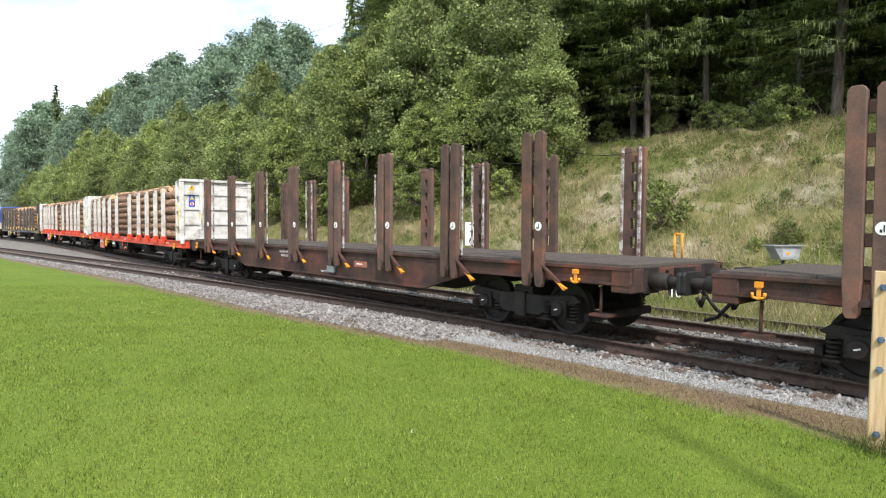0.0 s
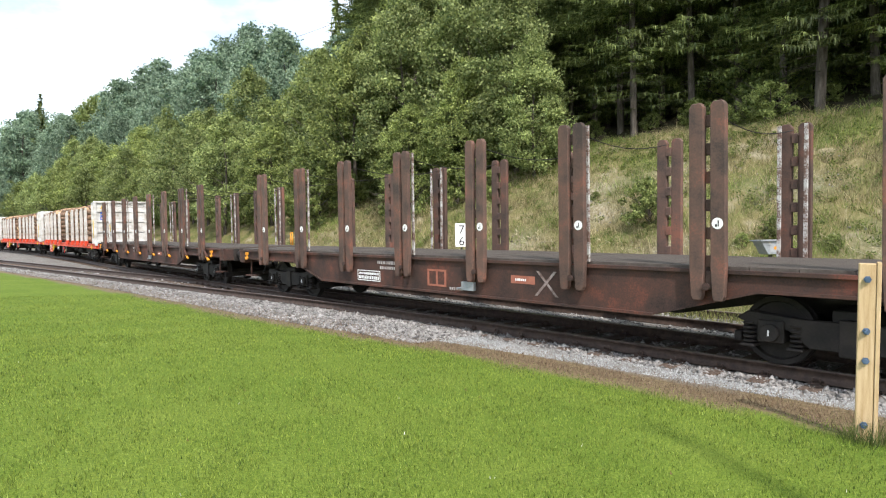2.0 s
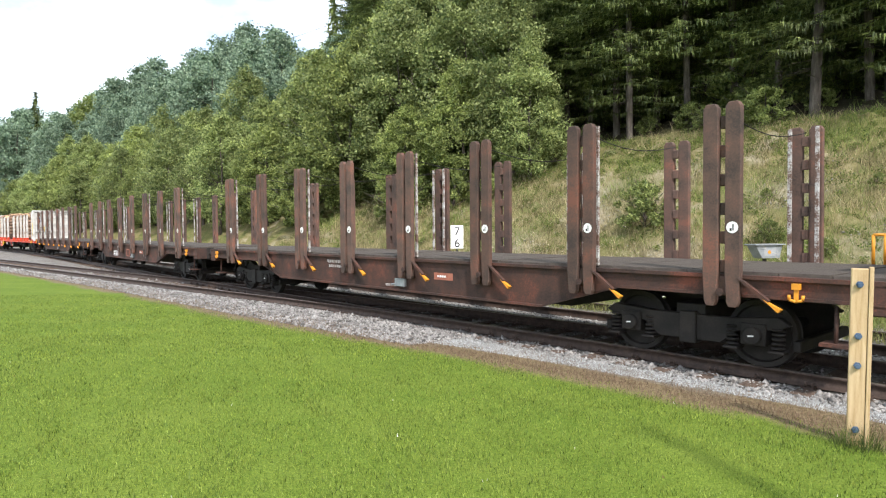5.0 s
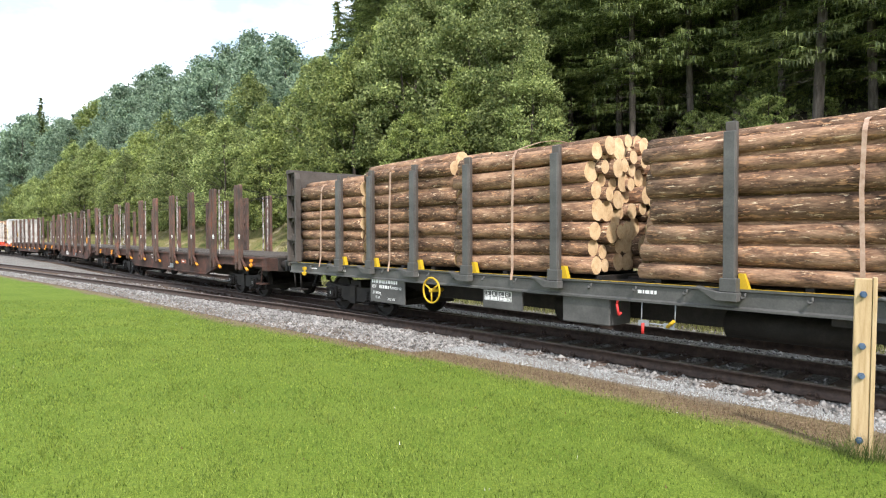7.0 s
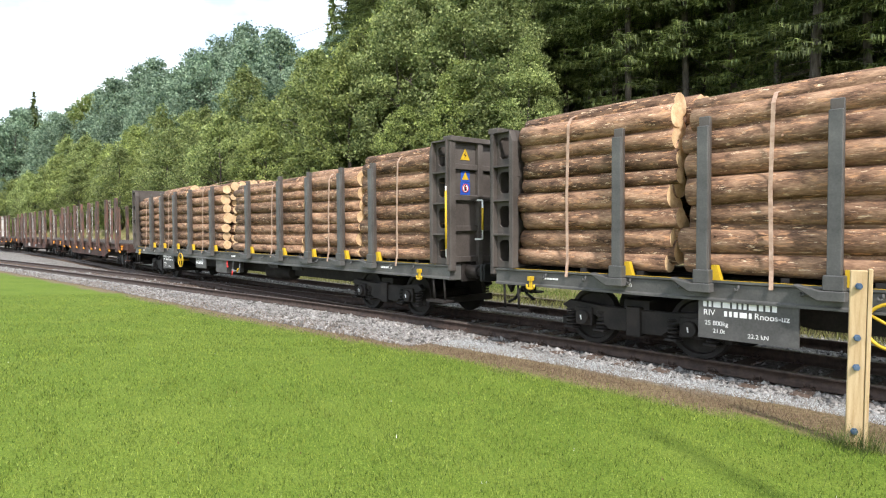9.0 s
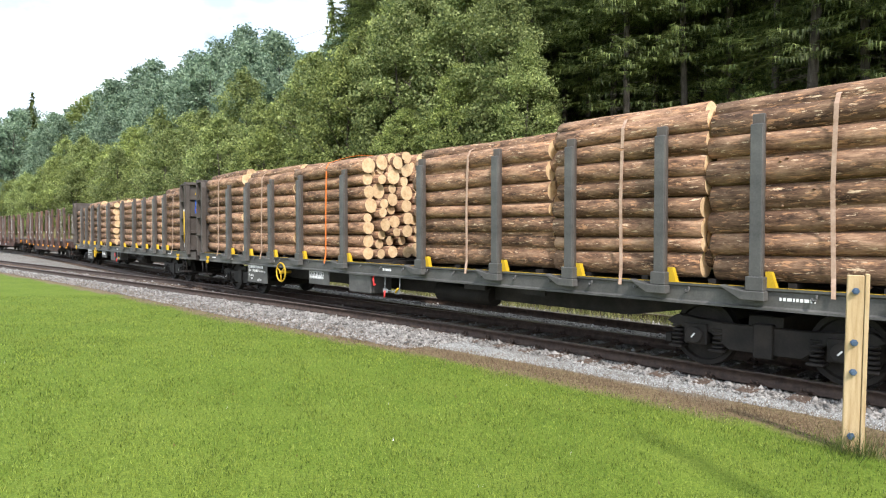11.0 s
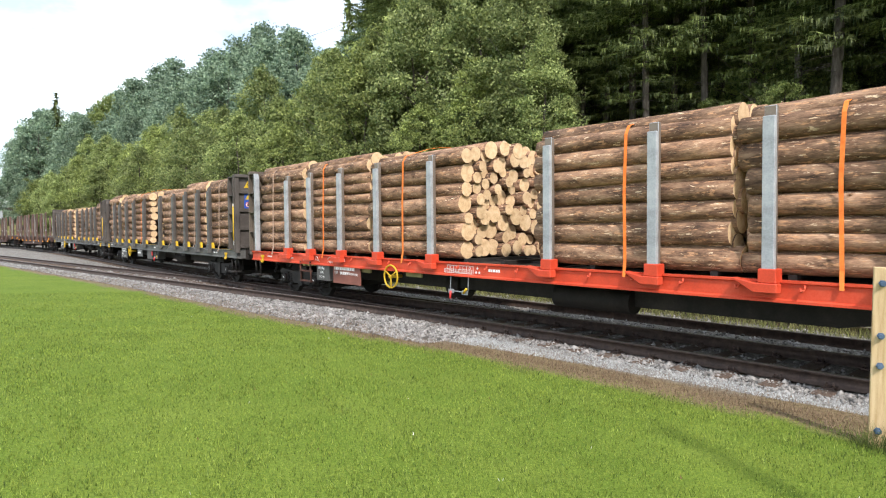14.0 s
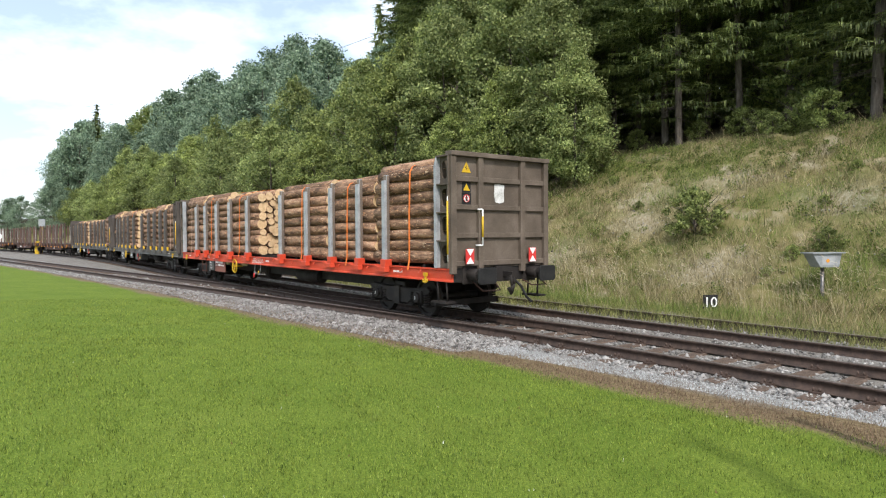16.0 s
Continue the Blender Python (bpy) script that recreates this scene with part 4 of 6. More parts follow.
    # single trees that stand out, set by bearing and scaled to the camera's skyline
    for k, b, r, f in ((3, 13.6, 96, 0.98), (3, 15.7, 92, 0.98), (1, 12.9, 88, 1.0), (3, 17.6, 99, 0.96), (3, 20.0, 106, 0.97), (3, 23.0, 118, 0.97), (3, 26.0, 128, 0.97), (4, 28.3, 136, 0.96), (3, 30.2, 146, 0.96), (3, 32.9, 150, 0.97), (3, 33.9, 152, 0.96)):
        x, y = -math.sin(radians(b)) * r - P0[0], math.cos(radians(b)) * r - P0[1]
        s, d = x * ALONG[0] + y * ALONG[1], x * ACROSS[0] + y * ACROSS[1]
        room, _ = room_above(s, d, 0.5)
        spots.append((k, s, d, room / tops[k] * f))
    # bushes in the bank grass and under the spruces
    for s, d, sc in ((5.9, 9.8, 1.05), (15.5, 12.0, 0.9), (17.5, 11.5, 1.3), (20.5, 10.5, 1.5), (1.6, 9.2, 0.45), (19, 14, 1.4), (4.6, 16.2, 1.05), (5.4, 16.4, 0.8), (8.2, 17.4, 0.8), (7.2, 17.0, 0.7), (13.6, 14.6, 0.7)):
        spots.append((5, s, d, sc))
    for i in range(34):
        spots.append((5, rng.uniform(-8, 24), 7.0 + 8.5 * rng.random(), rng.uniform(0.14, 0.32)))
    for s in np.arange(-10, 20, 2.1):
        spots.append((5, s + rng.uniform(-0.6, 0.6), 17.0 + rng.uniform(-0.6, 0.8), rng.uniform(0.35, 0.7)))
    for d0 in (20.5, 24.0, 28.0, 33.0, 38.0):
        for s in np.arange(-16, 20, 2.6):
            spots.append((5, s + rng.uniform(-1, 1), d0 + rng.uniform(-1, 1), rng.uniform(1.2, 2.4)))
    spread(T, spots)

# ---- the train ----
# distance run along the line, second by second
RUN_T = [0, 0.5, 1, 1.5, 2, 2.5, 3, 3.5, 4, 4.5, 5, 5.5, 6, 6.5, 7, 7.5, 8, 8.5, 9, 9.5, 10, 10.5, 11, 11.5, 12, 12.5, 13, 13.5, 14, 14.5, 15, 15.5, 16]
RUN_S = [-59.17, -55.39, -51.69, -48.06, -44.32, -40.62, -36.91, -33.21, -29.52, -25.82, -22.1, -18.39, -14.63, -10.86, -7.12, -3.49, 0.12, 3.69, 7.23, 10.77, 14.26, 17.71, 21.11, 24.46, 27.71, 31.02, 34.22, 37.38, 40.51, 43.61, 46.69, 49.76, 52.84]
RIDERS = []     # (thing, place of its middle in the train, half its bogie distance)
WHEELS = []


def train_pose(mid, half, t):
    run = float(np.interp(t, RUN_T, RUN_S))
    a, b = on_track(mid + run - half), on_track(mid + run + half)
    c, v = (a + b) / 2, b - a
    return pose(c.x, c.y, 0, 0, 0, math.degrees(math.atan2(v.y, v.x)))


def wheel_meshes():
    bm = bmesh.new()
    prof = [(-0.068, 0.46), (-0.05, 0.475), (-0.03, 0.46), (0.068, 0.452), (0.068, 0.39), (0.02, 0.37), (0.015, 0.14), (0.06, 0.12), (0.06, 0.0)]
    n = 28
    rings = []
    for y, r in prof[:-1]:
        rings.append([bm.verts.new((r * math.cos(i * 2 * math.pi / n), y, r * math.sin(i * 2 * math.pi / n))) for i in range(n)])
    for a, b in zip(rings, rings[1:]):
        for i in range(n):
            bm.faces.new((a[i], a[(i + 1) % n], b[(i + 1) % n], b[i]))
    bm.faces.new(rings[-1])
    r0 = [bm.verts.new((x.co.x * 0.82, -0.068, x.co.z * 0.82)) for x in rings[0]]
    for i in range(n):
        bm.faces.new((rings[0][i], r0[i], r0[(i + 1) % n], rings[0][(i + 1) % n]))
    bm.faces.new(r0)
    wheel = finish(bm, "wheel", M_DARK)
    bm = bmesh.new()
    tube(bm, (0, -1.02, 0), (0, 1.02, 0), 0.085, 12)
    tube(bm, (0, 1.0, 0), (0, 1.03, 0), 0.1, 12)
    axle = finish(bm, "axle", M_DARK)
    bm = bmesh.new()
    box(bm, -0.010, 0.010, 1.165, 1.17, -0.038, 0.038)
    return wheel, axle, finish(bm, "axle_mark", M_SIGNWHITE)


def bogie_mesh(wb=1.8):
    bm = bmesh.new()
    for y in (-1.0, 1.0):
        # side frame, dipping in the middle
        extrude_xz(bm, [(-1.35, 0.62), (-1.2, 0.72), (-0.55, 0.66), (0.55, 0.66), (1.2, 0.72), (1.35, 0.62), (1.2, 0.55), (0.7, 0.5), (0.45, 0.3), (-0.45, 0.3), (-0.7, 0.5), (-1.2, 0.55)], y - 0.06, y + 0.06)
        for x in (-wb / 2, wb / 2):
            box(bm, x - 0.16, x + 0.16, y - 0.12, y + 0.10, 0.33, 0.62)
            tube(bm, (x, y, 0.46), (x, y + (0.16 if y > 0 else -0.16), 0.46), 0.12, 14)
            for q in (-0.29, 0.29):
                for k in range(5):
                    tube(bm, (x + q, y + 0.02, 0.30 + 0.06 * k), (x + q, y + 0.02, 0.335 + 0.06 * k), 0.085, 10)
                box(bm, x + q - 0.1, x + q + 0.1, y - 0.1, y + 0.12, 0.25, 0.29)
        box(bm, -0.12, 0.12, y - 0.1, y + 0.1, 0.25, 0.7)
    box(bm, -0.22, 0.22, -1.0, 1.0, 0.45, 0.8)
    for x in (-1.38, 1.38, -0.45, 0.45):
        box(bm, x - 0.05, x + 0.05, -0.95, 0.95, 0.28, 0.42)
    return finish(bm, "bogie", M_DARK, 0.012)


WHEEL, AXLE, MARK = wheel_meshes()
BOGIE = bogie_mesh()


def running_gear(w, mid, pivots, wb=1.8):
    for bx in pivots:
        share("bogie", BOGIE, w, Matrix.Translation((bx, 0, 0)))
        for x in (bx - wb / 2, bx + wb / 2):
            ws = new("wheelset", AXLE)
            ws.parent = w
            ws.matrix_local = Matrix.Translation((x, 0, 0.46))
            share("wheel", WHEEL, ws, pose(0, 0.752, 0))
            share("wheel", WHEEL, ws, pose(0, -0.752, 0, 0, 0, 180))
            share("axle_mark", MARK, ws, pose(0, 0, 0), "white paint mark on the axle end")
            WHEELS.append((ws, x))


def buffer_meshes():
    bm = bmesh.new()
    tube(bm, (0, 0, 0), (0.32, 0, 0), 0.13, 16)
    tube(bm, (0.3, 0, 0), (0.58, 0, 0), 0.085, 14)
    box(bm, -0.02, 0.02, -0.2, 0.2, -0.2, 0.2)
    body = finish(bm, "buffer", M_DARK, 0.01)
    bm = bmesh.new()
    out = [(-0.24, -0.13), (-0.2, -0.17), (0.2, -0.17), (0.24, -0.13), (0.24, 0.13), (0.2, 0.17), (-0.2, 0.17), (-0.24, 0.13)]
    extrude_yz(bm, out, 0.55, 0.61)
    return body, finish(bm, "buffer_head", M_BLACK, 0.01)


BUFFER, BUFFER_HEAD = buffer_meshes()


def hook_mesh(m, name):
    bm = bmesh.new()
    box(bm, -0.06, 0.06, -0.03, 0.05, 0.0, 0.10)
    box(bm, -0.03, 0.03, -0.01, 0.03, -0.18, 0.02)
    pipe(bm, [(-0.11, 0.02, -0.09), (-0.1, 0.02, -0.17), (0, 0.02, -0.2), (0.1, 0.02, -0.17), (0.11, 0.02, -0.09)], 0.026, 6)
    bmesh.ops.scale(bm, vec=(0.72, 0.9, 0.72), verts=bm.verts)
    return finish(bm, name, m)


HOOK = hook_mesh(M_YELLOW, "rope_hook")
HOOK_O = hook_mesh(M_ORANGE, "rope_hook")


def end_gear(w, hx, z=1.06):
    for sgn in (1, -1):
        turn = pose(0, 0, 0, 0, 0, 0 if sgn > 0 else 180)
        for y in (-0.875, 0.875):
            b = share("buffer", BUFFER, w, Matrix.Translation((sgn * hx, y, z)) @ turn)
            share("buffer_head", BUFFER_HEAD, b, Matrix.Identity(4), "black rectangular buffer head")
        bm = bmesh.new()
        box(bm, -0.1, 0.12, -0.22, 0.22, z - 0.17, z + 0.17)
        box(bm, 0.1, 0.42, -0.035, 0.035, z - 0.06, z + 0.05)
        pipe(bm, [(0.36, 0.03, z), (0.40, 0.05, z - 0.22), (0.34, 0.02, z - 0.42), (0.30, -0.04, z - 0.3)], 0.035, 8)
        pipe(bm, [(0.4, -0.05, z - 0.02), (0.44, -0.06, z - 0.25), (0.36, -0.02, z - 0.44)], 0.03, 8)
        part("screw_coupling", bm, M_DARK, w, "", 0, Matrix.Translation((sgn * hx, 0, 0)) @ turn)
        bm = bmesh.new()
        pipe(bm, [(0.0, 0.42, z - 0.15), (0.2, 0.45, z - 0.3), (0.4, 0.42, z - 0.52), (0.62, 0.35, z - 0.6)], 0.03, 8)
        part("brake_hose", bm, M_BLACK, w, "", 0, Matrix.Translation((sgn * hx, 0, 0)) @ turn)


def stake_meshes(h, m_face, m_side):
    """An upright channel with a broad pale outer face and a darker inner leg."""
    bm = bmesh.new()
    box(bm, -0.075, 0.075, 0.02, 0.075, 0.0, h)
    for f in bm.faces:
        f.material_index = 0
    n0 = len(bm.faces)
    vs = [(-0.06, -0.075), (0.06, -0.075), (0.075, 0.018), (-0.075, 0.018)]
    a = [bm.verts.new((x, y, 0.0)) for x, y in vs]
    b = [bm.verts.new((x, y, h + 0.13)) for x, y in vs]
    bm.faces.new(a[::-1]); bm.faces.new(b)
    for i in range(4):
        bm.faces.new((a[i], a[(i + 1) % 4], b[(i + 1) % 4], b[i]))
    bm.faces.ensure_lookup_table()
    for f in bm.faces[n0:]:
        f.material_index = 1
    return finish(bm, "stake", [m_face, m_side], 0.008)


def shoe_mesh(m):
    """The bracket on the sill that holds a stake."""
    bm = bmesh.new()
    box(bm, -0.11, 0.11, -0.10, 0.10, -0.02, 0.16)
    extrude_xz(bm, [(-0.13, -0.14), (0.16, -0.14), (0.42, 0.02), (0.42, 0.04), (0.13, -0.02), (-0.13, -0.02)], -0.02, 0.12)
    return finish(bm, "stake_shoe", m, 0.01)


STAKES = (1.55, 3.5, 5.1, 6.65, 7.95)


def bulkhead(w, x, sgn, h0, h1, m, edge_m, front, signs):
    """An end wall of plate and ribs with deep cheeks pierced by slots. sgn: the end it closes."""
    me = bmesh.new()
    H = h1 - h0
    ox = 0.42
    # +x looks outward
    box(me, ox - 0.05, ox - 0.02, -1.36, 1.36, h0, h1)
    b = new("bulkhead", finish(me, "bulkhead", m))
    b.parent = w
    b.matrix_local = Matrix.Translation((x, 0, 0)) @ pose(0, 0, 0, 0, 0, 0 if sgn > 0 else 180)
    for y in (-1.36, -0.62, 0.62, 1.36):
        me = bmesh.new()
        box(me, ox - 0.03, ox + 0.07, y - 0.07, y + 0.07, h0 - 0.12, h1)
        o = part("rib", me, m, b, bevel=0.01)
    for i in range(4):
        z = h0 + 0.10 + i * H / 4
        me = bmesh.new()
        box(me, ox - 0.03, ox + 0.045, -1.30, 1.30, z - 0.06, z + 0.05)
        part("rib", me, m, b, bevel=0.01)
    me = bmesh.new()
    extrude_yz(me, [(-1.44, h1 - 0.03), (1.44, h1 - 0.03), (1.44, h1 + 0.07), (-1.44, h1 + 0.07)], ox - 0.14, ox + 0.10)
    part("top_rail", me, m, b, bevel=0.01)
    for y in (-1.40, 1.40):
        n = 4
        in_y = -0.055 if y > 0 else 0.055
        for i in range(n):
            ck = bmesh.new()
            z0, z1 = h0 + H * i / n, h0 + H * (i + 1) / n
            # a plate with an eight-cornered slot
            outer = [(0.0, z0 + 0.16), (0.0, z0), (ox, z0), (ox, z0 + 0.16), (ox, z1 - 0.16), (ox, z1), (0.0, z1), (0.0, z1 - 0.16)]
            inner = [(0.06, z0 + 0.16), (0.12, z0 + 0.11), (0.26, z0 + 0.11), (0.32, z0 + 0.16), (0.32, z1 - 0.16), (0.26, z1 - 0.11), (0.12, z1 - 0.11), (0.06, z1 - 0.16)]
            va, vb, vc, vd = [[ck.verts.new((px, y + o, pz)) for px, pz in ring] for ring, o in ((outer, in_y - 0.02), (inner, in_y - 0.02), (outer, in_y + 0.02), (inner, in_y + 0.02))]
            for q in range(8):
                e = (q + 1) % 8
                ck.faces.new((va[q], va[e], vb[e], vb[q])); ck.faces.new((vc[q], vd[q], vd[e], vc[e]))
                ck.faces.new((vb[q], vb[e], vd[e], vd[q])); ck.faces.new((va[q], vc[q], vc[e], va[e]))
            part("cheek_panel", ck, m, b)
            ck = bmesh.new()
            box(ck, -0.02, ox, y - 0.07, y + 0.07, z1 - 0.03, z1)
            part("cheek_shelf", ck, m, b)
        ed = bmesh.new()
        extrude_xz(ed, [(-0.09, h0), (0.0, h0), (0.0, h1 - 0.02), (-0.02, h1 - 0.02), (-0.09, h1 - 0.2)], y - 0.075, y + 0.075)
        eo = new("corner_post", finish(ed, "corner_post", edge_m, 0.008))
        eo.parent = b
        ed = bmesh.new()
        box(ed, ox - 0.05, ox + 0.002, y - 0.068, y + 0.068, h0, h1 - 0.035)
        eo = new("corner_flange", finish(ed, "corner_flange", m, 0.008))
        eo.parent = b
    # inner lining
    for i in range(9):
        ln = bmesh.new()
        z = h0 + H * (i + 0.5) / 9
        box(ln, 0.02, 0.05, -1.33, 1.33, z - H / 18 + 0.008, z + H / 18 - 0.008)
        part("lining_board", ln, m, b)
    if signs:
        sx = ox - 0.015
        yy = -0.97 if sgn < 0 else 0.97
        box_sign(b, "warning_sign", sx, yy, h1 - 0.26, 0.125, "tri")
        back = M_SIGNBLUE if m is not M_BULK else M_BLACK
        box_sign(b, "warning_sign", sx, yy, h1 - 0.68, 0.105, "blue_tri", back)
        box_sign(b, "prohibition_sign", sx, yy, h1 - 0.91, 0.115, "ring", back)
        g = bmesh.new()
        pipe(g, [(ox, yy + 0.24 * (1 if yy < 0 else -1), h0 + 1.25), (ox + 0.12, yy + 0.34 * (1 if yy < 0 else -1), h0 + 1.25), (ox + 0.12, yy + 0.34 * (1 if yy < 0 else -1), h0 + 0.48), (ox, yy + 0.24 * (1 if yy < 0 else -1), h0 + 0.48)], 0.018, 6)
        go = new("grab_rail", finish(g, "grab_rail", M_SIGNWHITE)); go.parent = b
        g = bmesh.new()
        ys = -1.47 if yy < 0 else 1.47
        tube(g, (ox + 0.12, yy + 0.34 * (1 if yy < 0 else -1), h0 + 0.66), (ox + 0.12, yy + 0.34 * (1 if yy < 0 else -1), h0 + 1.1), 0.023, 8)
        go = new("grab_rail", finish(g, "grab_rail", M_YELLOW)); go.parent = b
        g = bmesh.new()
        tube(g, (ox - 0.02, ys, h0 + 0.3), (ox - 0.02, ys, h0 + 1.42), 0.022, 8)
        go = new("grab_rail", finish(g, "grab_rail", M_YELLOW)); go.parent = b
        g = bmesh.new()
        pipe(g, [(ox - 0.02, ys * 0.96, h0 + 1.5), (ox - 0.02, ys, h0 + 1.5), (ox - 0.02, ys, h0 + 0.16), (ox - 0.02, ys * 0.96, h0 + 0.16)], 0.015, 6)
        go = new("grab_rail", finish(g, "grab_rail", M_SIGNWHITE)); go.parent = b
    return b


def box_sign(b, name, x, y, z, r, kind, back=None):
    g = bmesh.new()
    if kind == "tri":
        extrude_yz(g, [(y - r, z - r * 0.8), (y + r, z - r * 0.8), (y, z + r)], x, x + 0.006)
        mats = M_YELLOW
    elif kind == "blue_tri":
        box(g, x, x + 0.004, y - r * 1.1, y + r * 1.1, z - r, z + r * 1.1)
        mats = back or M_SIGNBLUE
    else:
        box(g, x, x + 0.004, y - r * 1.1, y + r * 1.1, z - r * 1.1, z + r)
        mats = back or M_SIGNBLUE
    o = new(name, finish(g, name, mats)); o.parent = b
    g = bmesh.new()
    if kind == "tri":
        extrude_yz(g, [(y - 0.02, z - r * 0.5), (y + 0.03, z - 0.01), (y - 0.01, z), (y + 0.02, z + r * 0.5), (y - 0.04, z - 0.0), (y + 0.0, z - 0.02)], x + 0.006, x + 0.009)
        mm = M_BLACK
    elif kind == "blue_tri":
        extrude_yz(g, [(y - r * 0.85, z - r * 0.6), (y + r * 0.85, z - r * 0.6), (y, z + r * 0.85)], x + 0.004, x + 0.008)
        mm = M_YELLOW
    else:
        tube(g, (x + 0.004, y, z), (x + 0.008, y, z), r * 0.75, 18)
        mm = M_SIGNWHITE
    o2 = new("sign_symbol", finish(g, "sign_symbol", mm)); o2.parent = b
    if kind == "ring":
        g = bmesh.new()
        n = 20
        for i in range(n):
            a0, a1 = i * 2 * math.pi / n, (i + 1) * 2 * math.pi / n
            tube(g, (x + 0.009, y + r * 0.68 * math.cos(a0), z + r * 0.68 * math.sin(a0)), (x + 0.009, y + r * 0.68 * math.cos(a1), z + r * 0.68 * math.sin(a1)), 0.009, 5)
        tube(g, (x + 0.01, y - r * 0.45, z + r * 0.45), (x + 0.01, y + r * 0.45, z - r * 0.45), 0.008, 5)
        o3 = new("sign_symbol", finish(g, "sign_symbol", M_SIGNRED)); o3.parent = b
        g = bmesh.new()
        box(g, x + 0.007, x + 0.0105, y - 0.03, y + 0.03, z - 0.055, z + 0.03)
        tube(g, (x + 0.007, y, z + 0.05), (x + 0.0105, y, z + 0.05), 0.018, 8)
        o4 = new("sign_symbol", finish(g, "sign_symbol", M_BLACK)); o4.parent = b


def handwheel(w, x, y, z):
    g = bmesh.new()
    n, m, r = 32, 8, 0.25
    rim = [[g.verts.new((x + (r + 0.02 * math.cos(q * 2 * math.pi / m)) * math.cos(i * 2 * math.pi / n), y + 0.02 * math.sin(q * 2 * math.pi / m), z + (r + 0.02 * math.cos(q * 2 * math.pi / m)) * math.sin(i * 2 * math.pi / n))) for q in range(m)] for i in range(n)]
    for i in range(n):
        for q in range(m):
            g.faces.new((rim[i][q], rim[(i + 1) % n][q], rim[(i + 1) % n][(q + 1) % m], rim[i][(q + 1) % m])).smooth = True
    for a in (0.5, 2.6, 4.7):
        tube(g, (x, y, z), (x + r * math.cos(a), y, z + r * math.sin(a)), 0.017, 6)
    tube(g, (x, y - 0.3, z), (x, y + 0.04, z), 0.04, 8)
    part("brake_handwheel", g, M_YELLOW, w, "yellow round brake handwheel")


def bars(name, w, x0, x1, y, z, h, m):
    """Unreadable writing as short bars."""
    g = bmesh.new()
    x = x0
    rr = random.Random(int(x0 * 1000) + int(z * 100))
    while x < x1 - 0.01:
        l = rr.choice((0.035, 0.05, 0.06, 0.09)) * h / 0.07
        l = min(l, x1 - x)
        box(g, x, x + l, y, y + 0.003, z, z + h)
        x += l + 0.025 * h / 0.07
    return tagged(part(name, g, m, w), kind="stuff")


FACE = pose(0, 0, 0, 90, 0, 180)     # writing that faces the near side


def write(w, body, x, y, z, size, m=None, align="LEFT"):
    return lettering("lettering", body, size, m or M_SIGNWHITE, w, Matrix.Translation((x, y, z)) @ FACE, align)


